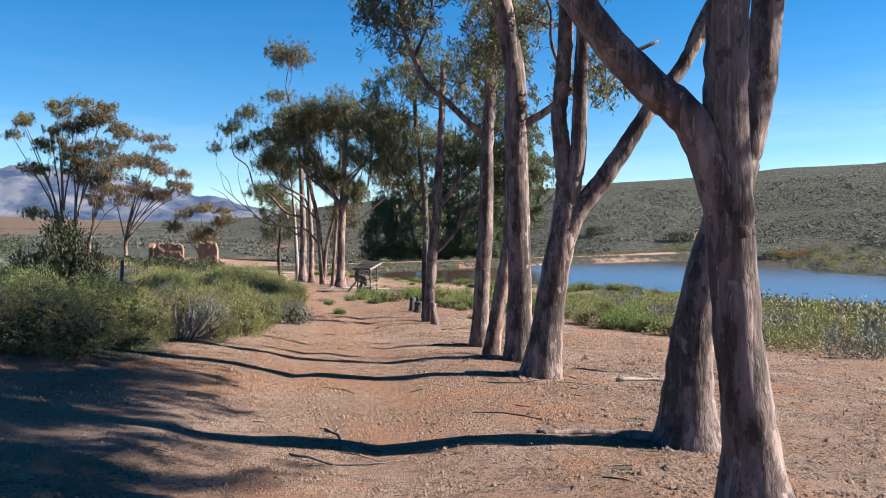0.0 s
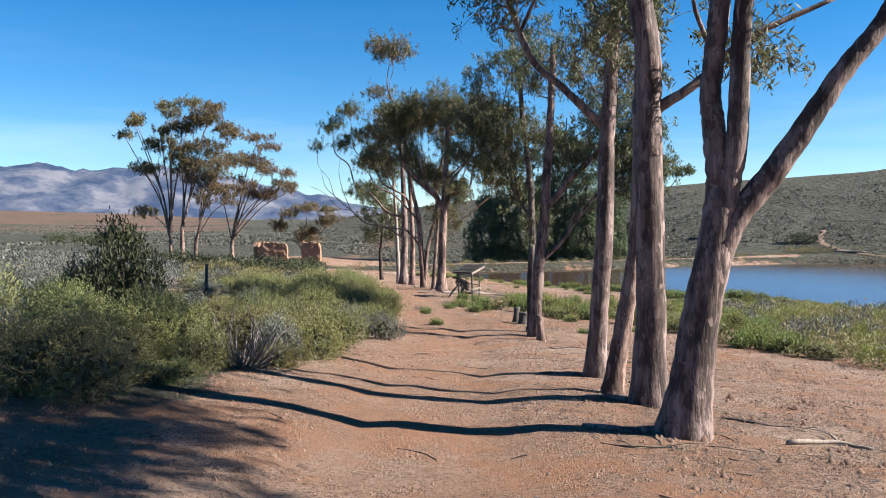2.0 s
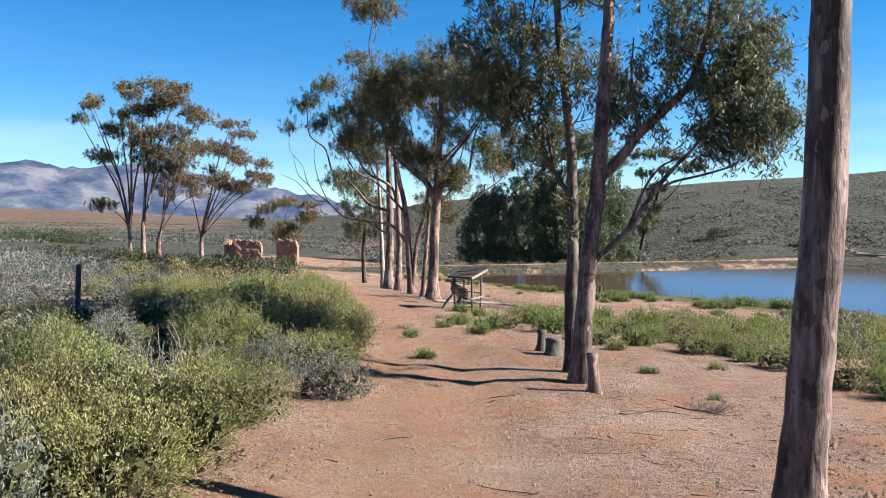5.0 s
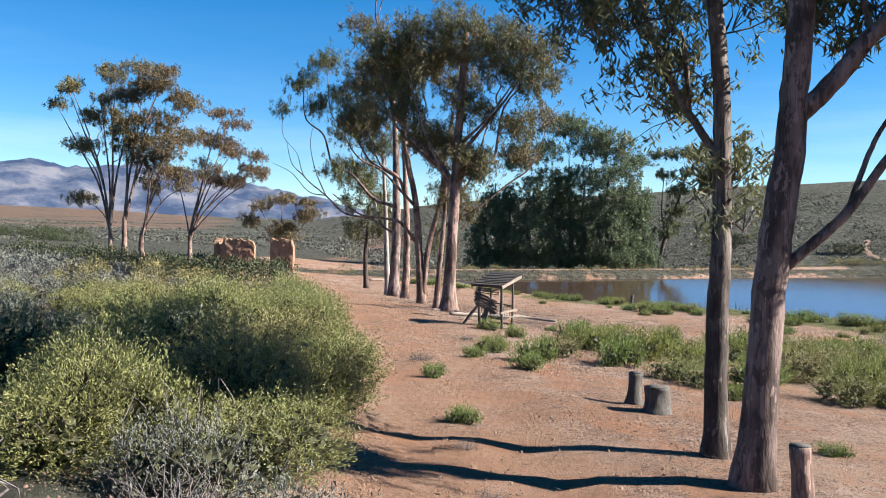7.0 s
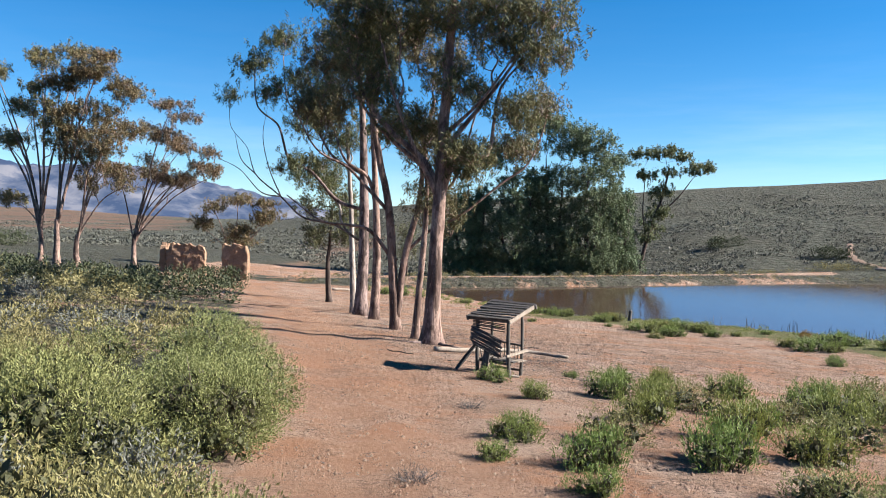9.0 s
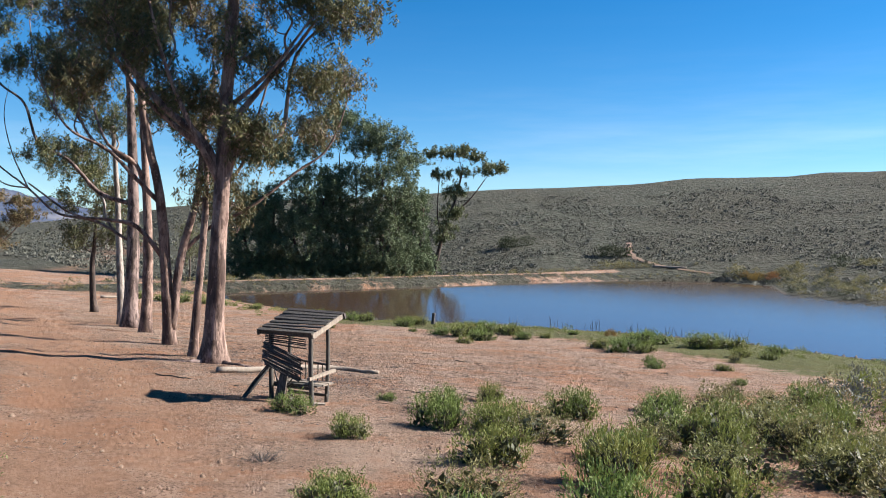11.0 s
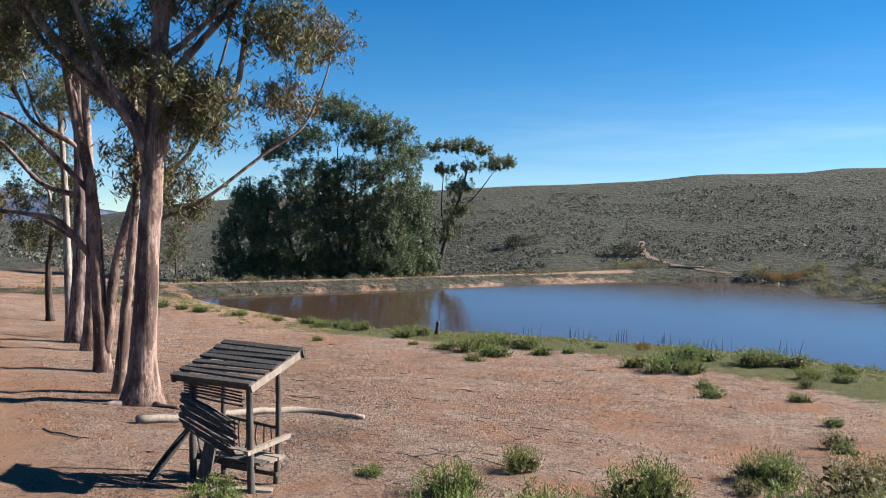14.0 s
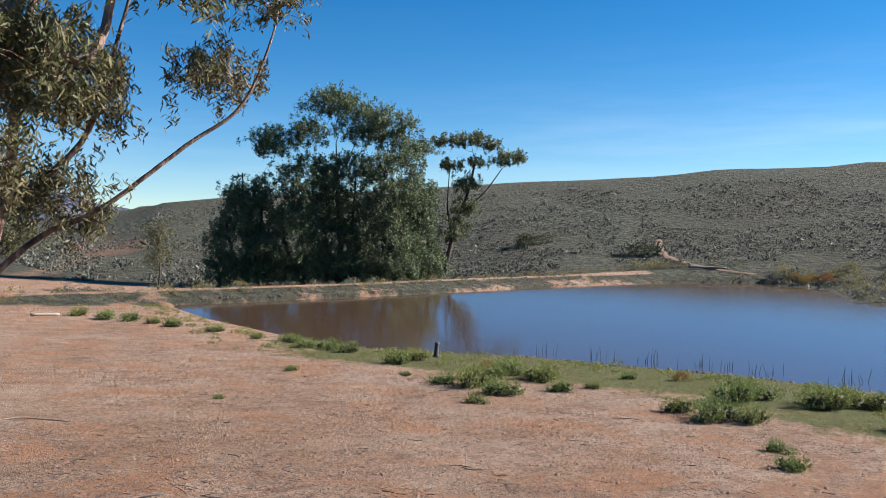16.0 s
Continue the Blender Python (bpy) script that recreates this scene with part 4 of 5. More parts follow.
# ---- shrubs ----
def shrub_parts(leaf, twig, width, tall, bunches, shoots, per, leaf_len, leaf_wide, bare=0.0, broad=False):
    """The foliage and the stems of one shrub: bunches of upright shoots out of one stock, small leaves along them."""
    stems, pts = Shape(), []
    for k in range(bunches):
        a, out = k * 2.4 + RNG.uniform(-.4, .4), math.sqrt((k + 0.5) / bunches)
        lift = tall * (1.0 - 0.62 * out ** 2.4) * RNG.uniform(0.72, 1.1)
        head = np.array((math.cos(a) * out * width * .8, math.sin(a) * out * width * .8, lift))
        for i in range(shoots):
            tip = head + RNG.normal(0, 1, 3) * ((width * .13, width * .13, tall * .09) if bare < .5 else (width * .3, width * .3, tall * .22))
            foot = np.array((tip[0] * 0.12, tip[1] * 0.12, -0.05))
            mid = foot + (tip - foot) * 0.5 + np.array((tip[0] * 0.18, tip[1] * 0.18, -0.03)) + RNG.normal(0, 0.03 if bare < .5 else .12, 3)
            line = spline([foot, mid, tip], 2)
            if i % 5 == 0 or (bare and i % 2):
                stems.tube(line, np.linspace(0.009, 0.003, len(line)), 3, 0, False)
            if RNG.uniform() < bare:
                continue
            s = RNG.uniform(0.45, 1.06, per) ** 0.6
            along = np.stack([np.interp(s, np.linspace(0, 1, len(line)), line[:, c]) for c in range(3)], -1)
            pts.append(along + RNG.normal(0, 1, (per, 3)) * (0.045 * width / 0.6))
    q = leaf_quads(np.vstack(pts), leaf_len, leaf_wide, -0.55, 0.8) if broad else spray_quads(np.vstack(pts), leaf_len, leaf_wide)
    return q, mesh_quads("foliage", q, leaf), stems.mesh("stem", twig)


def bush_parts(leaf, width, tall, lobes, gap, per, leaf_len, leaf_wide, twig=None, up=0.55, shag=0.09):
    """A rounded bush: several leafy lobes, each a close shell of small upright tufts over inner leaves coloured dark as
    its shade.
    """
    balls = []
    for k in range(lobes):
        a, out = k * 2.4 + RNG.uniform(-.5, .5), math.sqrt(k / lobes) * .72
        r = width * (.62 if lobes < 4 else .46) * RNG.uniform(.8, 1.15)
        top = tall * (1.0 - .5 * out ** 2) * RNG.uniform(.78, 1.08)
        up_r = max(.85, min(1.5, top * .56 / r))
        balls.append((np.array((math.cos(a) * out * width, math.sin(a) * out * width, max(top - r * up_r, .04))), r, up_r))
    heads, ways = [], []
    for c, r, up_r in balls:
        n = max(6, int(3.4 * math.pi * r * r / gap ** 2))
        d = RNG.normal(size=(n, 3))
        d /= np.linalg.norm(d, axis=1)[:, None]
        swell = 1 + .16 * np.sin(d[:, 0] * 5 + c[0] * 9) * np.sin(d[:, 1] * 5 + c[1] * 9 + d[:, 2] * 4)
        p = c + d * (r * swell * RNG.uniform(.70, 1.06, n))[:, None] * (1, 1, up_r)
        keep = p[:, 2] > .02
        for c2, r2, up2 in balls:
            if r2 != r:
                keep &= np.linalg.norm((p - c2) / (1, 1, up2), axis=1) > r2 * .6
        heads.append(p[keep])
        ways.append(d[keep])
    heads, ways = np.vstack(heads), np.vstack(ways)
    d = ways + (0, 0, up) + RNG.normal(0, .22, heads.shape)
    d /= np.linalg.norm(d, axis=1)[:, None]
    d, h = np.repeat(d, per, axis=0), np.repeat(heads, per, axis=0)
    n = len(h)
    c = h + d * RNG.uniform(-.3, 1.0, (n, 1)) * shag + RNG.normal(0, gap * .24, (n, 3))
    d = d + RNG.normal(0, .5, (n, 3))
    d /= np.linalg.norm(d, axis=1)[:, None]
    side = np.cross(d, RNG.normal(size=(n, 3)))
    side /= np.linalg.norm(side, axis=1)[:, None] + 1e-9
    ln, wd = (leaf_len * RNG.uniform(.6, 1.35, n))[:, None], (leaf_wide * RNG.uniform(.7, 1.3, n))[:, None]
    q = np.stack([c - d * ln * .5, c + d * ln * .08 + side * wd * .5, c + d * ln * .5, c + d * ln * .08 - side * wd * .5], axis=1)
    if twig is None:
        return q
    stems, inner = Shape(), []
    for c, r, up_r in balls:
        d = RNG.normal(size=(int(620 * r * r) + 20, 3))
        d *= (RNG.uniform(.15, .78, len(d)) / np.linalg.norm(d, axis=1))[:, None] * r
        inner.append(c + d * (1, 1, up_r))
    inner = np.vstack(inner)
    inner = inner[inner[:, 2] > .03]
    for p in heads[::max(1, len(heads) // 26)]:
        foot = np.array((p[0] * .2, p[1] * .2, -.05))
        line = spline([foot, foot + (p - foot) * .5 + RNG.normal(0, .04, 3), p + (p - foot) * .04], 2)
        stems.tube(line, np.linspace(.012, .004, len(line)), 3, 0, False)
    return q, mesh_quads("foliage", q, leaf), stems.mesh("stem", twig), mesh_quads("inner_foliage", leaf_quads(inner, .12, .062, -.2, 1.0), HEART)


# dark leaf colour that paints the shade inside each bush
HEART = make_leaf("shaded_core_leaf", (.042, .044, .02), (.06, .062, .029), (.078, .076, .039), back=0.1)
FINE = {
    "green": [bush_parts(LEAF_GREEN, .62, .78, 3, .064, 14, .032, .009, TWIG, .9, .14) for _ in range(5)],
    "grey": [bush_parts(LEAF_GREY, .6, .66, 4, .068, 11, .038, .0095, TWIG_DEAD, 1.0, .17) for _ in range(3)],
    "mound": [bush_parts(LEAF_GREEN, 1.0, 1.1, 7, .08, 13, .04, .011, TWIG, .9, .15) for _ in range(4)],
}
KINDS = {
    "green": [bush_parts(LEAF_GREEN, .62, .74, 4, .10, 9, .058, .014, TWIG, 1.2, .16) for _ in range(4)],
    "grey": [bush_parts(LEAF_GREY, .6, .64, 4, .10, 7, .065, .017, TWIG_DEAD, .9, .15) for _ in range(3)],
    "dead": [shrub_parts(LEAF_GREY, TWIG_DEAD, .6, .55, 24, 6, 8, .08, .008, .8) for _ in range(2)],
    "dark": [bush_parts(LEAF_BUSH, .7, 1.0, 6, .08, 10, .045, .019, TWIG, .4) for _ in range(2)],
    "lime": [bush_parts(LEAF_LIME, .5, .42, 4, .08, 10, .055, .0105, TWIG, 1.7, .14) for _ in range(4)],
    "orange": [shrub_parts(LEAF_ORANGE, TWIG, .4, .45, 14, 5, 14, .08, .015)],
}
LIGHT = {
    "green": [bush_parts(LEAF_GREEN, .64, .74, 4, .2, 8, .085, .026, up=1.0) for _ in range(3)],
    "grey": [bush_parts(LEAF_GREY, .62, .66, 4, .2, 8, .085, .025, up=1.0) for _ in range(3)],
    "dark": [bush_parts(LEAF_BUSH, .7, .9, 4, .18, 8, .085, .036) for _ in range(2)],
    "lime": [bush_parts(LEAF_LIME, .5, .42, 3, .16, 8, .075, .022, up=1.2) for _ in range(2)],
}
TINY = {
    "green": [bush_parts(LEAF_GREEN, .62, .8, 3, .4, 7, .15, .06) for _ in range(2)],
    "grey": [bush_parts(LEAF_GREY, .62, .7, 3, .4, 7, .15, .06) for _ in range(2)],
    "dark": [bush_parts(LEAF_BUSH, .7, .9, 4, .24, 7, .10, .045) for _ in range(2)],
    "lime": [bush_parts(LEAF_LIME, .5, .42, 3, .26, 6, .12, .04) for _ in range(2)],
}
WORDS = {"green": "olive green feathery shrub on the gravel", "mound": "large rounded olive green shrub", "grey": "silvery grey-green low shrub", "dead": "dry leafless grey shrub with tangled twigs",
         "dark": "dense dark green bush", "lime": "fresh bright green low shrub on bare earth", "orange": "dry orange bush at the water's edge"}
JOINED = {"green": [], "grey": [], "dark": [], "lime": []}


def shrub(kind, x, y, size=1.0, tall=1.0, group="", joined=False):
    turn, z = RNG.uniform(0, 6.28), h_at(x, y) - 0.03
    if joined:
        q = (LIGHT if y < 54 and -24 < x < 14 else TINY)[kind][int(RNG.integers(2))]
        c, s = math.cos(turn), math.sin(turn)
        m = np.array(((c, -s, 0), (s, c, 0), (0, 0, tall))) * size
        JOINED[kind].append(q @ m.T + (x, y, z))
        return None
    pool = FINE[kind] if kind in FINE and (kind == "mound" or y < 31 and 0 < float(track_left(y)) - x + .6 < 5) else KINDS[kind]
    _, *made = pool[int(RNG.integers(len(pool)))]
    ob = thing("shrub", Matrix.LocRotScale((x, y, z), Euler((0, 0, turn)), (size, size * RNG.uniform(.85, 1.15), size * tall)), WORDS[kind], "shrub", group)
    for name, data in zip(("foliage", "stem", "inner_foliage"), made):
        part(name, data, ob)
    return ob


def track_left(y):
    return np.interp(y, [9.5, 11, 12, 15, 18, 22, 25, 29, 32, 35, 40, 44, 49, 52, 70], [-6.5, -4.8, -4.2, -3.9, -3.7, -4.2, -4.5, -5.2, -6.0, -7.6, -8.8, -10.8, -13.6, -16, -24])


def left_thicket():
    """The shrubs along the track's upper side, in rows that jitter."""
    y = 10.6
    while y < 78:
        x = float(track_left(y)) - 0.35
        reach = -13 - y * 0.55
        while x > reach:
            px, py = x + RNG.uniform(-.25, .25), y + RNG.uniform(-.35, .35)
            off = float(track_left(py)) - px
            bare_spot = math.hypot(px + 6.0, (py - 21.8) * .8) < 1.9
            near = py < 40 and off < 7
            if not bare_spot and fbm(np.array(px + 3), np.array(py), .33, 2) > -.42:
                g = fbm(np.array(px), np.array(py + 7), .45, 2) * .8 + RNG.normal(0, .3) - max(0, off - 2) * .19 + .6
                kind = "green" if g > 0 else "grey"
                if near and RNG.uniform() < (.16 if off < 1.4 else .09):
                    kind = "dead"
                if near and off > 1.5 and RNG.uniform() < .07:
                    kind = "dark"
                big = RNG.uniform(.8, 1.35) * (.7 if off < .8 and RNG.uniform() < .5 else 1)
                if kind == "green" and near and off > .3 and RNG.uniform() < .24 and math.hypot(px + 6.0, (py - 21.8) * .8) > 2.9:
                    kind, big = "mound", RNG.uniform(.85, 1.15)
                shrub(kind, px, py, big, RNG.uniform(.72, 1.02), "shrubs along the track", joined=not near)
            x -= (RNG.uniform(1.3, 2.0) if near else RNG.uniform(1.1, 1.6)) * (1 + max(0, off - 6) * .03)
        y += 1.16 + y * 0.010


left_thicket()
for bx, by, bs, kind in ((-4.5, 20.9, .62, "mound"), (-5.7, 21.9, 1.2, "dead"), (-3.95, 23.3, .95, "grey"), (-5.3, 25.3, 1.1, "dead"), (-8.2, 33.0, 1.15, "mound"), (-10.9, 38.3, .9, "green"), (-5.4, 28.6, .95, "mound"), (-6.0, 29.8, 1.05, "mound"), (-5.7, 26.9, .9, "mound"), (-6.2, 25.2, .95, "mound"), (-7.5, 35.0, .95, "mound"), (-7.8, 36.3, 1.0, "mound"), (-5.1, 24.5, 1.0, "grey"),
                         (-4.3, 15.0, 1.25, "dead"), (-4.3, 16.4, 1.1, "grey"), (-4.6, 17.8, .8, "mound"), (-5.6, 19.4, .9, "mound"), (-5.9, 15.6, .95, "mound"), (-7.0, 28.0, 1.1, "mound"), (-8.2, 31.5, 1.2, "grey"), (-7.2, 32.4, 1.1, "grey")):
    shrub(kind, bx, by, bs, RNG.uniform(.92, 1.1), "shrubs along the track")
shrub("dark", -7.4, 17.3, 1.25, 1.65, "shrubs along the track")
shrub("dark", -8.3, 17.9, 1.0, 1.4, "shrubs along the track")
for bx, by, bs in ((-5.9, 12.0, 1.0), (-6.9, 12.8, 1.15), (-7.9, 13.6, 1.2), (-6.3, 14.2, 1.0), (-8.8, 15.0, 1.3), (-7.2, 15.4, 1.1), (-9.6, 16.6, 1.2), (-7.6, 24.2, 1.0)):
    shrub("grey" if bx < -7.5 or by < 12.5 else "green", bx, by, bs * 1.2, 1.1, "shrubs along the track")
for bx, by in ((-18.6, 62), (-20.4, 63.5), (-22, 61.5), (-24.5, 63), (-26.5, 65), (-24, 66.5), (-29, 67), (-32, 69.5), (-34, 70), (-21, 66), (-19, 66.5), (-27.5, 70), (-36, 72), (-23, 79), (-24.5, 80.5), (-21.5, 78)):
    for _ in range(3):
        shrub("dark", bx + RNG.normal(0, .8), by + RNG.normal(0, .7), RNG.uniform(1.1, 1.7), .9, joined=True)
for bx, by in ((-71, 122), (-66, 118), (-60, 114), (-57, 111), (-75, 125), (-63, 116)):
    for _ in range(4):
        shrub("dark", bx + RNG.normal(0, 1.5), by + RNG.normal(0, 1.2), RNG.uniform(1.5, 2.4), .8, joined=True)


def belt():
    """Low green shrubs on the bare flat between the trees and the pond."""
    for y in np.arange(14, 58, 1.0):
        for x in np.arange(-3.4, 30, 1.0):
            px, py = x + RNG.uniform(-.45, .45), y + RNG.uniform(-.45, .45)
            low = np.interp(px, [-3, 0, 3, 6, 10, 16, 30], [34, 34.5, 32, 27.5, 22.5, 18, 12])
            high = np.interp(px, [-3, 0, 3, 6, 9, 16, 25], [44.5, 46, 45.5, 46.5, 50, 50, 42])
            edge = min(py - low, high - py)
            if edge < 0 or fbm(np.array(px), np.array(py), .55, 2) < -.2 - edge * .025 - (.5 if px > 7 else 0):
                continue
            if px < 3.2 and py < 46.5:
                continue
            near = px < 7 and py < 47
            kind = "green" if RNG.uniform() < .55 else "lime"
            if not near and RNG.uniform() < .12:
                kind = "grey"
            shrub(kind, px, py, RNG.uniform(.9, 1.4), RNG.uniform(.6, .85) if kind == "green" else RNG.uniform(.9, 1.3), "low shrubs on the flat", joined=not near)


belt()
for x, y, size in ((-2.8, 35.9, .95), (-2.4, 37.6, 1.0), (-.9, 42.8, 1.1), (-.4, 38.8, 1.15), (-1.1, 36.7, 1.1), (.4, 37.6, 1.1), (2.0, 41.2, 1.25), (-2.0, 42.4, .95), (-.5, 45.7, .6), (.7, 44.2, .9), (-.6, 41.7, 1.05), (1.8, 42.6, 1.2),
                   (3.0, 42.3, 1.2), (2.4, 44.9, .5), (1.2, 35.2, 1.2), (2.4, 37.0, 1.2), (1.3, 39.2, 1.1), (-1.6, 39.9, 1.0), (2.9, 39.2, 1.2), (.2, 34.6, 1.0), (2.6, 34.2, 1.15), (-1.7, 44.2, .8), (-1.2, 42.0, .9), (3.1, 45.6, .9), (.2, 40.3, .95), (-2.9, 34.5, .6), (3.6, 38.0, 1.1), (4.4, 39.6, 1.2), (3.4, 36.2, 1.1), (4.7, 36.9, 1.2), (5.3, 38.3, 1.2), (1.6, 36.4, 1.0), (-.3, 35.3, .9), (.9, 41.1, .9)):
    kind = "lime" if RNG.uniform() < .45 else "green"
    shrub(kind, x, y, size * (1.15 if kind == "lime" else .95), RNG.uniform(.75, .95) if kind == "green" else RNG.uniform(1.0, 1.3), "low shrubs on the flat")
for x, y, s, kind in ((-4.4, 32.4, .55, "lime"), (-3.6, 29.3, .5, "lime"), (-3.8, 38.0, .6, "lime"), (-3.8, 37.3, .85, "lime"), (-4.1, 35.9, .55, "lime"), (-3.5, 41.1, .8, "lime"), (-4.35, 43.35, .78, "lime"),
                      (-4.9, 34.3, .5, "dead"), (.8, 29.3, .45, "lime"), (.5, 33.2, .6, "lime"), (2.4, 31.0, .45, "lime"), (1.3, 25.3, .7, "dead"), (-2.6, 45.2, .4, "lime"), (-4.6, 39.6, .45, "dead"),
                      (6.0, 48.6, .6, "green"), (7.5, 51.0, .5, "lime"), (5.9, 48.2, .5, "lime"), (2.9, 45.9, .5, "green"), (1.6, 26.6, .3, "lime"), (-3.4, 27.9, .35, "dead"), (-3.0, 26.2, .3, "dead")):
    shrub(kind, x, y, s, .62 if kind == "dead" else 1.0, "scattered tufts on the bare earth")
for x, y, s, kind in ((2.2, 65.0, 1.3, "lime"), (3.0, 66.4, 1.2, "lime"), (3.8, 67.5, 1.2, "lime"), (2.7, 63.6, 1.0, "lime"), (4.6, 66.2, 1.1, "lime"), (4.7, 64.2, .7, "lime"), (1.4, 65.4, .8, "lime"), (1.8, 62.2, .6, "lime"),
                      (7.3, 59.9, 1.1, "lime"), (8.1, 59.4, .9, "lime"), (6.9, 60.8, .8, "lime"), (9.0, 62.2, 1.3, "lime"), (9.8, 62.8, 1.2, "lime"), (11.1, 61.4, 1.3, "lime"), (11.9, 61.9, 1.3, "lime"), (12.6, 61.3, 1.1, "lime"),
                      (7.1, 56.4, .6, "lime"), (6.6, 55.0, .6, "lime"), (11.3, 58.3, .8, "lime"), (12.1, 58.0, .7, "lime"), (.4, 70.6, 1.1, "lime"), (1.1, 71.4, 1.0, "lime"), (-2.0, 75.6, 1.0, "lime"), (-1.2, 74.6, 1.0, "lime"), (-3.0, 76.2, .9, "lime"),
                      (-3.6, 78.5, .9, "lime"), (-5.2, 79.5, .7, "lime"), (-7.3, 82, .8, "lime"), (-9.7, 84.2, .9, "lime"), (-12.1, 86.4, 1.1, "lime"), (-13.5, 87.2, 1.1, "lime"), (-15.3, 88.6, 1.1, "lime"), (-10.8, 85.5, .8, "lime"), (9.2, 66.4, .8, "orange"), (3.4, 69.4, .7, "orange"), (13.6, 60.2, .8, "lime"),
                      (5.7, 64.4, .5, "lime"), (-3.2, 68.2, .45, "lime"), (.4, 67.2, .4, "lime"), (7.5, 66.6, .5, "lime"), (10.6, 65.3, .5, "green"), (-4.8, 62, .3, "lime"), (8.6, 54.2, .5, "lime"), (10.2, 56.6, .45, "green")):
    shrub(kind, x, y, s * 1.2, .9, "green tufts along the near shore")


for i in range(0, 10):
    (ax, ay), (bx, by) = POND[i], POND[i + 1]
    for _ in range(int(math.hypot(bx - ax, by - ay) * 4.5)):
        f, gap = RNG.uniform(0, 1), abs(RNG.normal(0, 2.2)) + .4
        px, py = ax + (bx - ax) * f - gap * .72, ay + (by - ay) * f - gap * .69
        if not inside(np.array(px), np.array(py), POND):
            shrub("lime", px, py, RNG.uniform(.22, .55), RNG.uniform(.5, 1.1), joined=True)

# ---- veld on the far side, one mass of low scrub ----
def far_scrub():
    for i in range(480):
        s = RNG.uniform(0, 1)
        k = s * (len(DAM) - 1)
        a, f = int(k) if k < len(DAM) - 1 else len(DAM) - 2, k - int(k)
        x, y = np.array(DAM[a]) + (np.array(DAM[a + 1]) - np.array(DAM[a])) * f
        side = -1 if RNG.uniform() < .6 else 1
        gap = RNG.uniform(2.2, 4.6)
        shrub("green" if RNG.uniform() < .5 else "grey", x + side * .48 * -gap * -1, y + side * gap * .88, RNG.uniform(.2, .5) if side < 0 else RNG.uniform(.4, .9), .9, joined=True)
    for i in range(340):
        y = RNG.uniform(60, 128)
        x = float(np.interp(y, [60, 76, 88, 101, 115, 128], [45, 40, 37, 37.5, 44, 43])) + RNG.uniform(.6, 14) ** 1.0
        shrub(("green", "grey", "dark")[int(RNG.choice(3, p=(.45, .35, .2)))], x, y, RNG.uniform(.5, 1.3), .8, joined=True)
    n = 105000
    r = np.sqrt(RNG.uniform(0, 1, n) ** 1.3 * (300 ** 2 - 104 ** 2) + 104 ** 2)
    th = np.radians(RNG.uniform(-48, 44, n))
    x, y = np.sin(th) * r, 20 + np.cos(th) * r
    dam = seg_dist(x, y, DAM, False)
    ok = (r < np.where(np.degrees(th) < -13, 330, 185)) & (fbm(x, y, .09, 3) > -.25) & (dam > 4) & ~inside(x, y, POND) & ~((np.degrees(th) < -15) & (fbm(x, y, .03, 3) < -.05)) & ((x - 39.5 - 3.0 * np.sin(y * .16)) ** 2 > 1.6)
    x, y, r = x[ok], y[ok], r[ok]
    z = height(x, y)
    size = RNG.uniform(.22, .6, len(x)) * (1 + (RNG.uniform(0, 1, len(x)) < .05) * .9)
    per = 4
    c = np.repeat(np.stack([x, y, z], -1), per, axis=0)
    s = np.repeat(size, per)[:, None]
    d = RNG.normal(size=(len(c), 3))
    d /= np.linalg.norm(d, axis=1)[:, None]
    d[:, 2] = np.abs(d[:, 2]) * .75
    pos = c + d * s * .62
    quads = leaf_quads(pos, 1.0, .5, -.3, 1.0)
    mid = quads.mean(axis=1, keepdims=True)
    quads = mid + (quads - mid) * (s * .62)[:, None, :]
    tagged(new("scrub", mesh_quads("scrub", quads, LEAF_VELD)), "grey-green low scrub covering the hillside", "scrub", kind="stuff")


far_scrub()
for bx, by, s in ((23.8, 152, 2.2), (25.4, 152.6, 1.9), (35.2, 142, 2.0), (37, 141, 1.8), (34.2, 133.5, 1.6), (52.4, 126, 1.6), (59.7, 125, 1.8), (46.3, 127, 1.4), (61.5, 124, 1.6), (50, 124, 1.4), (33, 134.6, 1.3)):
    for _ in range(4):
        shrub("dark" if s > 1.7 else "green", bx + RNG.normal(0, .8), by + RNG.normal(0, .6), s * RNG.uniform(.7, 1.1), .9, joined=True)
for kind, leaf in (("green", LEAF_GREEN), ("grey", LEAF_GREY), ("dark", LEAF_BUSH), ("lime", LEAF_LIME)):
    if JOINED[kind]:
        tagged(new("far_shrubs", mesh_quads("far_shrubs", np.vstack(JOINED[kind]), leaf)), f"{'olive green' if kind == 'green' else 'silvery grey' if kind == 'grey' else 'dark green' if kind == 'dark' else 'bright green'} shrubs growing close together further off", "shrubs", kind="stuff")


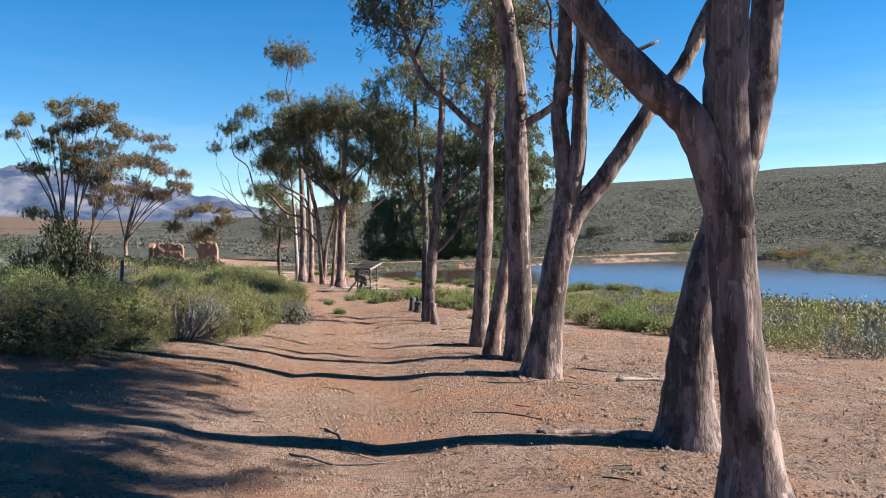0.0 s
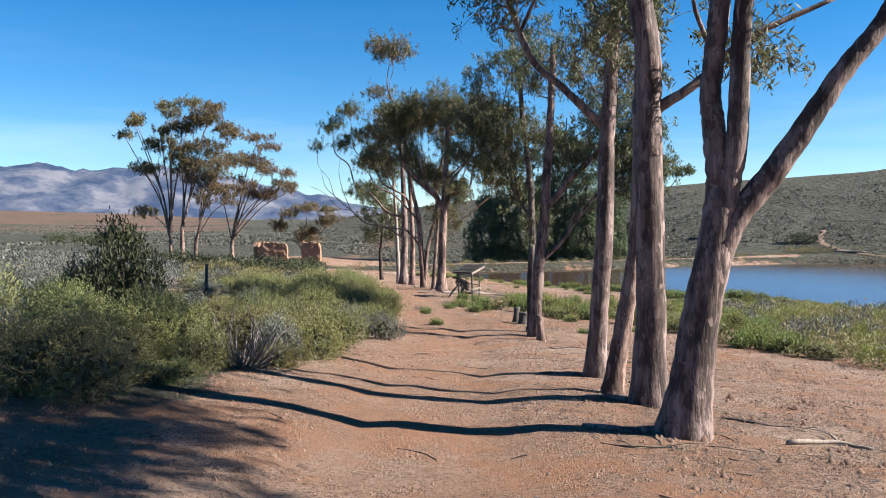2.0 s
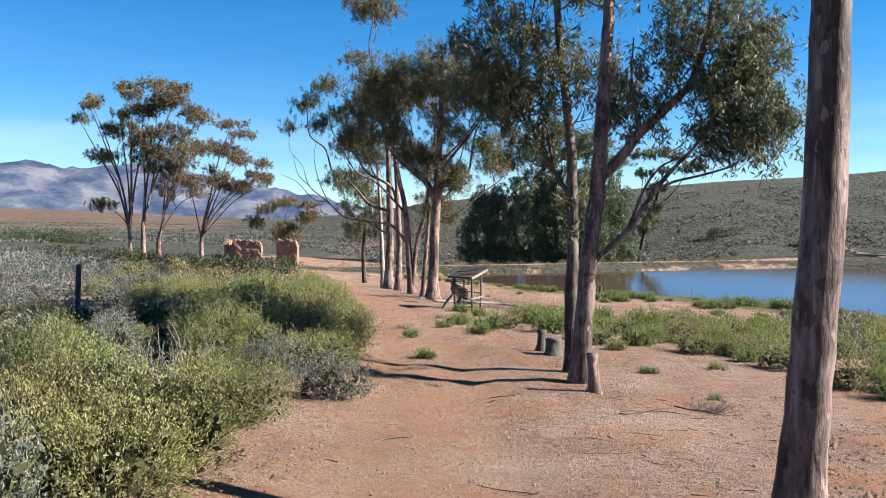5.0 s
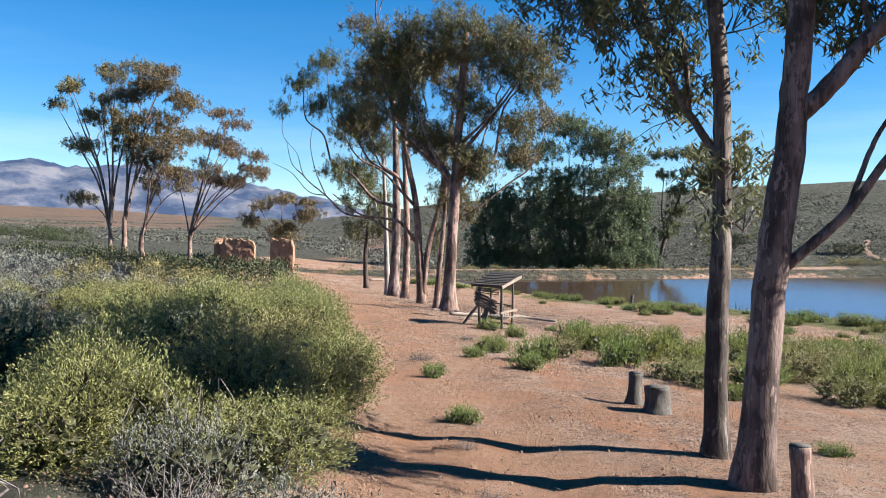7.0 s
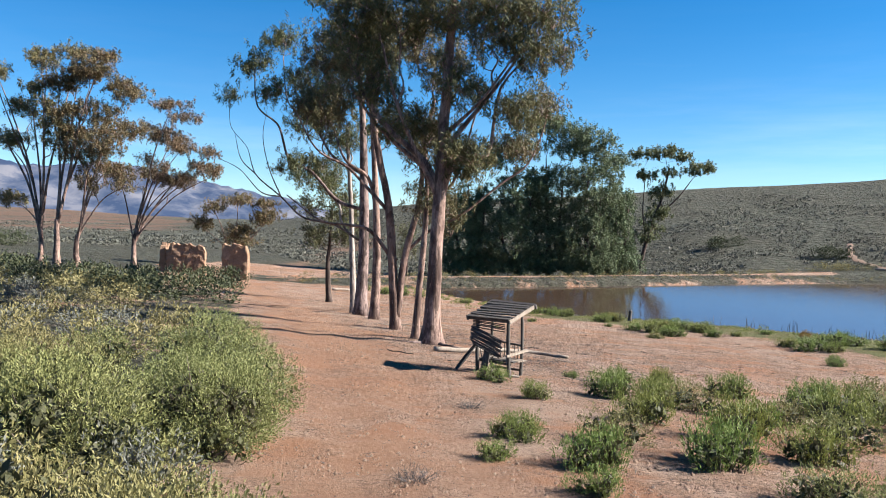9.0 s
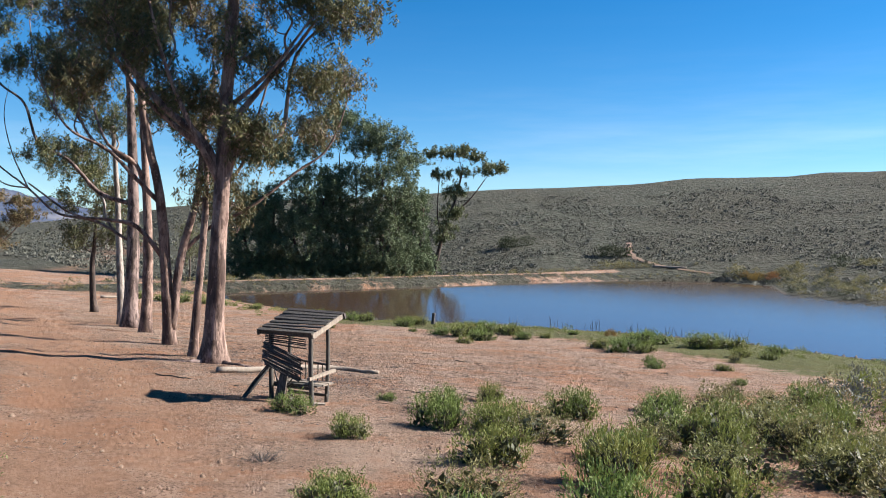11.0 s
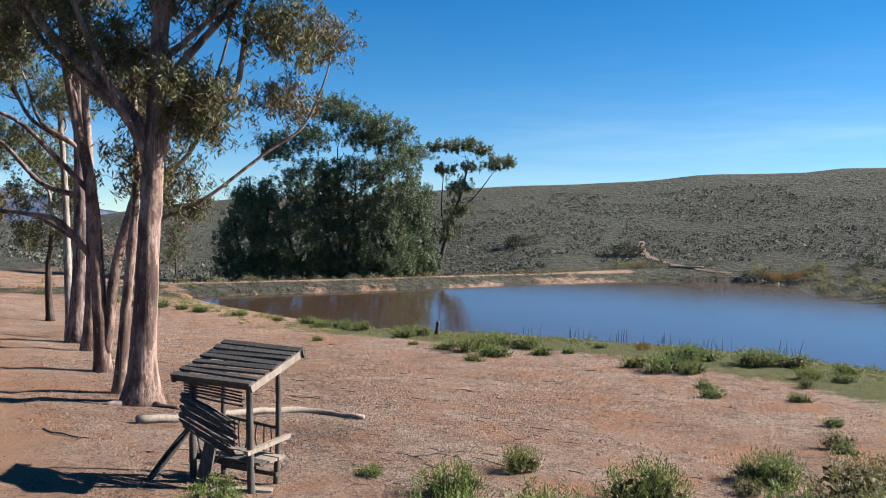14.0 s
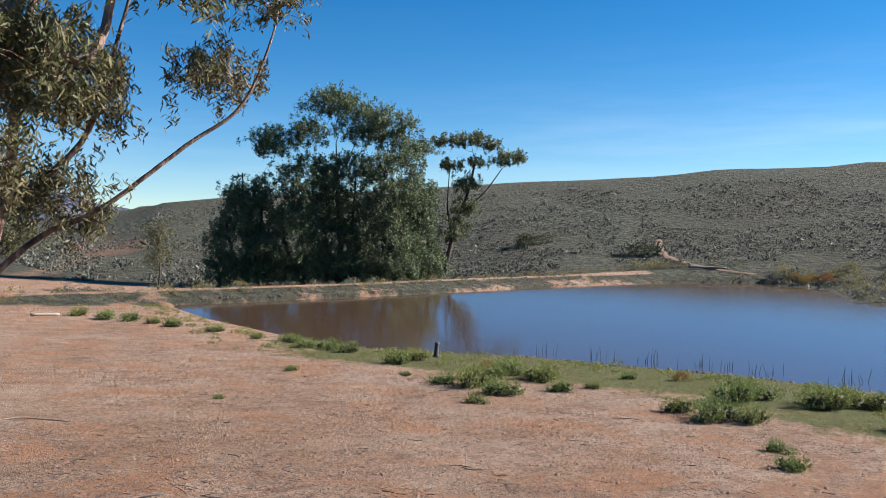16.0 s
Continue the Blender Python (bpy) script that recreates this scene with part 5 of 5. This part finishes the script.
# ---- the shelter ----
def build_shelter():
    m = Matrix.Translation((-4.24, 44.68, h_at(-4.24, 44.68))) @ pose(0, 0, 0, 0, 0, -40)
    hut = thing("shelter", m, "weathered grey pole shelter with a slatted lean-to roof and bench", "shelter")

    def pole(name, a, b, r0, r1=None, mat=WOOD, parent=None, label="", bow=.015):
        a, b = np.array(a, float), np.array(b, float)
        line = spline([a, (a + b) / 2 + RNG.normal(0, bow, 3), b], 5)
        return part(name, Shape().tube(line, np.linspace(r0, r1 or r0, len(line)) * RNG.uniform(.93, 1.07, len(line)), 9, .06).mesh(name, mat), parent or hut, label)

    for x, y, top, lean in ((-.46, -.24, 1.22, -.03), (.45, -.24, 1.25, -.05), (.42, .26, 1.46, .02), (-.42, .24, 1.44, 0)):
        pole("post", (x - lean, y, -.2), (x, y, top), .046 if y < 0 else .038, .04 if y < 0 else .032)
    roof = part("roof", Shape().box((1.24, .06, .07), pose(0, -.36, 1.24, 12)).mesh("roof", WOOD_DARK, False), hut, "slatted roof of dark split boards")
    slope = math.degrees(math.atan2(.30, .82))
    for i in range(8):
        y = -.40 + i * .115
        z = 1.285 + (y + .4) * .36
        part("roof_slat", Shape().box((1.30 + RNG.uniform(-.04, .03), .08 + RNG.uniform(-.014, .012), .026), pose(RNG.uniform(-.015, .015), y, z + RNG.uniform(-.004, .006), slope + RNG.uniform(-7, 3), RNG.uniform(-1.2, 1.2), RNG.uniform(-1.6, 1.6)), .006).mesh("roof_slat", WOOD_DARK if i % 3 else WOOD, False), roof)
    part("fascia", Shape().box((.035, .90, .085), pose(.64, 0, 1.375, slope), .004).mesh("fascia", WOOD_PALE, False), roof, "pale grey fascia board")
    part("fascia", Shape().box((.035, .88, .07), pose(-.63, 0, 1.365, slope), .004).mesh("fascia", WOOD, False), roof)
    part("fascia", Shape().box((.10, .05, .10), pose(.63, .44, 1.53, slope), .004).mesh("fascia", WOOD_DARK, False), roof)
    for y, z in ((-.24, 1.23), (.25, 1.43)):
        pole("beam", (-.58, y, z), (.58, y, z), .035, None, WOOD_DARK)
    screen = part("screen", Shape().box((.03, .03, .62), pose(-.44, -.30, .93)).mesh("screen", WOOD_DARK, False), hut, "loose screen of thin sticks, half fallen")
    for i in range(5):
        pole("stick", (-.56, -.29, 1.17 - i * .032), (.40, -.30 + RNG.normal(0, .01), 1.14 - i * .036 + RNG.normal(0, .008)), .013, .011, WOOD_DARK, screen)
    for i in range(25):
        z = 1.05 - i * .0165
        pole("stick", (-.55 + RNG.uniform(-.05, .05), -.33, z), (.34 + RNG.uniform(-.06, .05), -.36 + RNG.normal(0, .015), z - .24 + RNG.normal(0, .014)), .0135, .011, WOOD_DARK if i % 3 else WOOD, screen)
    seat = part("bench", Shape().box((.92, .05, .05), pose(0, -.16, .27)).mesh("bench", WOOD_DARK, False), hut, "bench of pale bare boards")
    for i in range(3):
        part("board", Shape().box((1.0, .13, .028), pose(.05 + RNG.uniform(-.03, .05), -.12 + i * .15, .325 + RNG.uniform(-.006, .006), 0, 0, RNG.uniform(-1.5, 1.5)), .005).mesh("board", WOOD_PALE if i else WOOD, False), seat)
    part("board", Shape().box((.06, .72, .05), pose(.47, .05, .50, 6), .005).mesh("board", WOOD_PALE, False), seat)
    part("board", Shape().box((.9, .06, .05), pose(0, .24, .10), .005).mesh("board", WOOD, False), seat)
    part("board", Shape().box((.5, .14, .03), pose(.42, -.18, .02, 0, 3, 35), .005).mesh("board", WOOD_PALE, False), seat)
    back = part("backrest", Shape().box((.88, .035, .035), pose(0, .27, .67, 0, 3)).mesh("backrest", WOOD_DARK, False), hut, "low backrest of upright sticks")
    for i in range(9):
        pole("stick", (-.40 + i * .1, .27, .34), (-.40 + i * .1 + RNG.normal(0, .008), .27, .68 + RNG.normal(0, .012)), .011, .010, WOOD, back)
    for i in range(4):
        pole("strut", (-.70 - i * .035 + .0, -.80 + i * .03, -.04), (-.43 + RNG.normal(0, .012), -.26, .66 + i * .02), .022, .017, WOOD_DARK if i % 2 else WOOD)
    part("plank", Shape().box((.17, .045, .66), pose(-.10, -.36, .27, -9, 7, 8), .012).mesh("plank", WOOD, False), hut, "grey plank leaning in the opening")
    pole("strut", (-.02, -.42, 0), (-.40, -.24, .62), .014, .012, WOOD_DARK)
    pole("strut", (-.30, -.36, .0), (.12, -.20, .55), .013, .011, WOOD)
    return hut


build_shelter()


# ---- the ruin ----
def build_ruin():
    at = Vector((-28.5, 89, h_at(-28.5, 89) - .1))
    ruin = thing("ruin", at, "crumbling orange mud-brick walls of a ruined house", "ruin")

    def wall(x, y, long, deep, tall, turn, seed):
        """A wall with a worn, uneven top and a pitted face."""
        nx, nz = int(long / .16), 14
        s = Shape()
        for side in (-1, 1):
            for i in range(nx + 1):
                u = i / nx
                top = tall * (1 - .10 * abs(fbm(np.array(u * long * 2.3 + seed), np.array(seed * 1.7), 1.0, 3)) * 2.2 - .22 * (u > .86) * (u - .86) / .14 - .1 * (u < .06))
                for k in range(nz + 1):
                    f = k / nz
                    px = (u - .5) * long + .05 * fbm(np.array(f * 7 + seed), np.array(u * 3.0), 1, 2)
                    py = side * deep * .5 * (1 - .25 * f) + .08 * fbm(np.array(u * long * 2.6 + seed * side), np.array(f * tall * 2.6 + seed), 1.3, 4)
                    s.v.append((px, py, f * top + .04 * fbm(np.array(u * 20), np.array(f * 9 + seed), 1, 2)))
        col, half = nz + 1, (nx + 1) * (nz + 1)
        for i in range(nx):
            for k in range(nz):
                a = i * col + k
                s.f.append((a, a + col, a + col + 1, a + 1))
                s.f.append((half + a, half + a + 1, half + a + col + 1, half + a + col))
            a = i * col + nz
            s.f.append((a, a + col, half + a + col, half + a))
        for k in range(nz):
            s.f.append((k, k + 1, half + k + 1, half + k))
            a = nx * col + k
            s.f.append((a, half + a, half + a + 1, a + 1))
        ob = part("wall", s.mesh("wall", ADOBE, False), ruin)
        ob.matrix_basis = pose(x, y, 0, 0, 0, turn)

    wall(-.9, 1.2, 3.0, .55, 2.55, 4, 1.3)
    wall(-3.0, 2.6, 3.2, .5, 2.5, 100, 4.1)
    wall(4.25, -2.6, 1.9, .6, 2.65, 0, 7.7)
    wall(3.0, -.6, 2.6, .55, .95, 118, 5.2)


build_ruin()


# ---- stumps, posts, logs and sticks ----
def stump(x, y, r, tall, label, mat=WOOD, lean=(0, 0), split=0.0):
    s = Shape()
    line = spline([(0, 0, -.12), (lean[0] * .3, lean[1] * .3, tall * .4), (lean[0], lean[1], tall)], 6)
    s.tube(line, r * (1 + .5 * np.exp(-np.maximum(line[:, 2], 0) / (.07))), 16, .11)
    ob = new("tree_stump", s.mesh("tree_stump", mat))
    ob.matrix_world = Matrix.Translation((x, y, h_at(x, y)))
    tagged(ob, label, "stump", "sawn stumps under the gum trees")
    part("cut_face", Shape().tube([(lean[0], lean[1], tall - .002), (lean[0], lean[1], tall + .012)], [r * .93, r * .9], 14, .1).mesh("cut_face", WOOD), ob, "weathered sawn top")
    return ob


stump(-1.02, 31.15, .165, .36, "broad grey sawn stump with a flared foot")
stump(-1.30, 31.7, .10, .45, "narrow grey sawn stump beside a broad one", lean=(.03, 0))
stump(-.36, 26.2, .092, .62, "thin pinkish brown stump sawn at knee height beside a gum tree", BARK_PINK, (-.03, .02))


def fence_post(x, y, tall):
    ob = new("fence_post", Shape().tube(spline([(0, 0, -.3), (.01, 0, tall * .5), (.03, .01, tall)], 5), [.055] * 5 + [.053] * 6, 9, .08).mesh("fence_post", WOOD))
    ob.matrix_world = Matrix.Translation((x, y, h_at(x, y)))
    tagged(ob, "old grey wooden fence post among the shrubs", "fence post")


fence_post(-10.3, 28.0, 1.28)
stump(2.1, 73.0, .09, .55, "dark dead stump standing at the water's edge", WOOD_DARK, (.05, 0))
for rx, ry in ((45, 121), (46.2, 122.2), (47.5, 121.4), (46.6, 119.6), (48.6, 122.8), (45.4, 123.4)):
    shrub("orange", rx, ry, RNG.uniform(1.8, 2.6), .8, "dry reeds on the far bank")


def branch_on_ground(name, label, category, points, r0, r1, mat, group="", forks=0, lift=.8, sides=8):
    """A fallen branch lying on the ground along the points."""
    x0, y0 = points[0]
    z0 = h_at(x0, y0)
    line = spline([(x - x0, y - y0, 0) for x, y in points], 5)
    radii = np.linspace(r0, r1, len(line))
    line[:, 2] = [h_at(x0 + p[0], y0 + p[1]) - z0 + r * lift for p, r in zip(line, radii)]
    s = Shape().tube(line, radii * RNG.uniform(.9, 1.1, len(line)), sides, .06)
    for k in range(forks):
        a = line[int(len(line) * RNG.uniform(.3, .8))]
        d = RNG.normal(size=3) * (.22, .22, .05)
        s.tube([a, a + d * .5 + (0, 0, .02), a + d], [r1, r1 * .8, r1 * .5], 5, 0)
    ob = new(name, s.mesh(name, mat))
    ob.matrix_world = Matrix.Translation((x0, y0, z0))
    return tagged(ob, label, category, group)


branch_on_ground("log", "long bare bleached log lying behind the shelter", "log", [(-6.05, 48.2), (-5.2, 48.7), (-4.2, 49.5), (-3.4, 49.9), (-2.45, 49.5)], .075, .045, WOOD_PALE, sides=12)
branch_on_ground("log", "short bleached log on the far bank", "log", [(-17.4, 87.6), (-16.2, 88.4)], .09, .08, WOOD_PALE)
branch_on_ground("log", "pale plank lying beside the footpath", "log", [(37.8, 132.4), (39.4, 131.6), (41.4, 130.6)], .16, .12, WOOD_PALE, lift=1.6)
TWIGS = "fallen sticks on the track"
for pts, r in (([(-.95, 8.9), (-.8, 8.75), (-.75, 8.5)], .018), ([(-1.1, 7.85), (-.7, 7.75), (-.35, 7.95), (-.1, 8.25)], .012), ([(.5, 9.8), (.9, 9.75), (1.25, 9.6)], .012), ([(-3.1, 21.0), (-2.85, 21.5), (-2.6, 21.6)], .012),
               ([(.8, 25.4), (1.3, 25.15), (1.75, 25.25)], .014), ([(.6, 12.1), (1.0, 12.0), (1.5, 12.2)], .012), ([(2.2, 14.4), (2.8, 14.0), (3.4, 13.9)], .014), ([(-.1, 24.2), (.5, 24.6), (.9, 24.5)], .012), ([(-4.6, 51.6), (-4.0, 51.9), (-3.2, 51.7)], .015),
               ([(-1.9, 46.4), (-1.3, 46.9), (-.6, 46.7)], .012), ([(-7.2, 47.4), (-6.7, 46.9), (-6.2, 46.8)], .016), ([(-5.5, 46.0), (-5.0, 46.2), (-4.7, 46.0)], .012), ([(2.6, 12.9), (3.2, 13.15), (3.5, 13.0)], .03), ([(-9.0, 57), (-8.0, 57.6), (-7.1, 57.4)], .02)):
    branch_on_ground("stick", "dry grey fallen stick on the gravel", "stick", pts, r, r * .5, WOOD if r < .02 else WOOD_PALE, TWIGS, 2)
ROOTS = "bare roots at the tree feet"
for pts, r in (([(2.75, 6.45), (3.2, 6.6), (3.7, 6.5), (4.4, 6.2)], .05), ([(2.2, 8.75), (1.6, 8.9), (1.1, 8.8)], .06), ([(1.3, 12.95), (.85, 12.9), (.45, 13.1)], .075), ([(1.1, 15.2), (.7, 15.3), (.4, 15.2)], .06), ([(.6, 18.5), (.2, 18.6), (-.2, 18.5)], .05), ([(-6.1, 49.9), (-5.75, 49.65), (-5.4, 49.5)], .08), ([(-6.55, 49.85), (-6.9, 49.7), (-7.3, 49.8)], .07)):
    branch_on_ground("root", "bare grey root running out of a gum's foot", "root", pts, r, r * .35, BARK, ROOTS, 0, .15, 9)


# ---- gravel, litter and shore stones ----
OCTA = np.array(((1, 0, -.4), (0, 1, -.4), (-1, 0, -.4), (0, -1, -.4), (0, 0, .75)))
OCTA_FACES = np.array(((0, 1, 4), (1, 2, 4), (2, 3, 4), (3, 0, 4)))


def stones(name, x, y, size, material, label):
    n = len(x)
    z = height(x, y) + relief(x, y)
    turn = RNG.uniform(0, 6.28, n)
    v = OCTA[None] * (1 + RNG.uniform(-.35, .35, (n, 5, 3)))
    c, s = np.cos(turn)[:, None], np.sin(turn)[:, None]
    v = np.stack([v[..., 0] * c - v[..., 1] * s, v[..., 0] * s + v[..., 1] * c, v[..., 2]], -1) * size[:, None, None]
    v += np.stack([x, y, z + size * .1], -1)[:, None]
    f = (OCTA_FACES[None] + (np.arange(n) * 5)[:, None, None]).reshape(-1, 3)
    me = bpy.data.meshes.new(name)
    me.vertices.add(n * 5)
    me.vertices.foreach_set("co", v.astype(np.float32).ravel())
    me.loops.add(f.size)
    me.loops.foreach_set("vertex_index", f.astype(np.int32).ravel())
    me.polygons.add(len(f))
    me.polygons.foreach_set("loop_start", np.arange(0, f.size, 3, dtype=np.int32))
    me.polygons.foreach_set("loop_total", np.full(len(f), 3, np.int32))
    me.materials.append(material)
    me.update(calc_edges=True)
    return tagged(new(name, me), label, "stones", kind="stuff")


n = 48000
gy = 3.5 + RNG.uniform(0, 1, n) ** 1.6 * 32
gx = RNG.uniform(-4.5, 7.5, n) - gy * .08
stones("gravel", gx, gy, RNG.lognormal(-4.55, .36, n), STONE, "loose reddish gravel strewn over the track")
n = 16000
gy = 4.5 + RNG.uniform(0, 1, n) ** 1.3 * 24
gx = 1.2 + RNG.uniform(0, 1, n) * 8
ok = fbm(gx, gy, .9, 3) > RNG.uniform(-.5, .4, n)
gx, gy, n = gx[ok], gy[ok], int(ok.sum())
stones("gravel", gx, gy, RNG.lognormal(-3.95, .45, n), STONE_RED, "coarse reddish stones under the gum trees")
n = 26000
gy = 34 + RNG.uniform(0, 1, n) ** 1.2 * 40
gx = RNG.uniform(-8, 12, n) - (gy - 34) * .12
ok = fbm(gx, gy, .7, 3) > RNG.uniform(-.5, .35, n)
gx, gy, n = gx[ok], gy[ok], int(ok.sum())
stones("gravel", gx, gy, RNG.lognormal(-4.1, .45, n), STONE, "loose stones on the bare earth by the pond")
shore = []
for i in (*range(2, 9), *range(16, 23)):
    (ax, ay), (bx, by) = POND[i], POND[(i + 1) % len(POND)]
    k = int(math.hypot(bx - ax, by - ay) * 7)
    f = RNG.uniform(0, 1, k)
    shore.append(np.stack([ax + (bx - ax) * f - np.abs(RNG.normal(0, .25, k)), ay + (by - ay) * f - np.abs(RNG.normal(0, .25, k))], -1))
shore = np.vstack(shore)
stones("shore_stones", shore[:, 0], shore[:, 1], RNG.uniform(.04, .13, len(shore)), STONE_DARK, "dark wet stones along the waterline")


def litter():
    """Dry leaves and strips of bark under the gums."""
    spots = [(-2, 47, 4.0, 1500), (1, 53, 4.5, 1200), (-4.5, 53, 3.5, 1500), (-4, 49, 3.0, 1300), (-6.5, 51, 2.2, 900), (-3.4, 47.6, 1.0, 700), (-1, 29, 2.0, 500), (1.2, 14.5, 2.2, 800), (2.6, 8, 2.0, 900), (4.5, 10, 2.6, 1600), (5.5, 14, 3.0, 1500), (0, 50, 3.5, 700), (-8.5, 56, 3, 700), (1.5, 20, 2.0, 350), (-5, 19, 2.5, 700), (-2.2, 45, 1.2, 300), (-5.6, 22, 1.6, 500)]
    pts = np.vstack([np.stack([RNG.normal(x, r * .6, k), RNG.normal(y, r * .6, k)], -1) for x, y, r, k in spots])
    flat = np.stack([RNG.uniform(-9, 13, 16000), RNG.uniform(34, 74, 16000)], -1)
    flat = flat[(fbm(flat[:, 0], flat[:, 1], .8, 3) > RNG.uniform(-.3, .5, 16000)) & ~inside(flat[:, 0], flat[:, 1], POND)]
    pts = np.vstack([pts, flat])
    x, y = pts.T
    z = height(x, y) + relief(x, y) + .012
    q = np.vstack([leaf_quads(np.stack([x, y, z], -1), .13, .022, 0, 1), leaf_quads(np.stack([x, y, z], -1)[::3] + RNG.normal(0, .5, (len(x[::3]), 3)) * (1, 1, 0), .34, .016, 0, 1)])
    mid = q.mean(axis=1, keepdims=True)
    q = mid + (q - mid) * (1, 1, .15)
    tagged(new("litter", mesh_quads("litter", q, WOOD_DARK)), "dry leaves and bark strips littering the ground", "litter", kind="stuff")


def twigs():
    """Thin fallen twigs strewn over the bare earth."""
    s = Shape()
    for cx, cy, rx, ry, k in ((1, 52, 5, 7, 150), (-4.5, 53, 3, 4, 110), (5, 60, 5, 6, 60), (-3, 62, 5, 7, 60), (-1.5, 46, 3, 2.5, 70), (1, 24, 2.5, 6, 70), (2.5, 12, 2.5, 4, 60), (-1, 16, 2, 6, 40)):
        for _ in range(k):
            x, y, a, length = cx + RNG.normal(0, rx * .6), cy + RNG.normal(0, ry * .6), RNG.uniform(0, 6.28), RNG.lognormal(-1.65, .45)
            if inside(np.array(x), np.array(y), POND):
                continue
            bend, r, line = RNG.normal(0, .18), RNG.uniform(.003, .008), []
            for f in (0, .33, .66, 1):
                px, py = x + math.cos(a + bend * f * 3) * length * f, y + math.sin(a + bend * f * 3) * length * f
                line.append((px, py, h_at(px, py) + r * 1.2))
            s.tube(line, (r, r * .9, r * .75, r * .4), 4, 0, False)
    tagged(new("twigs", s.mesh("twigs", WOOD_DARK)), "thin dry twigs strewn over the bare earth", "twigs", kind="stuff")


litter()
twigs()


def reeds():
    """Thin dark stalks standing in the shallows."""
    s = Shape()
    for cx, cy, k in ((6.9, 74.2, 9), (8.6, 72.6, 8), (10.2, 71.3, 10), (11.6, 70.2, 9), (13.2, 68.4, 9), (15.0, 66.4, 10), (12.4, 69.6, 8)):
        for _ in range(k):
            x, y = cx + RNG.normal(0, .35), cy + RNG.normal(0, .3)
            lean = RNG.normal(0, .06, 2)
            s.tube([(x, y, WATER - .1), (x + lean[0], y + lean[1], WATER + RNG.uniform(.15, .5))], (.012, .006), 3, 0, False)
    tagged(new("reeds", s.mesh("reeds", TWIG)), "thin dry reed stalks standing in the shallows", "reeds", kind="stuff")


reeds()
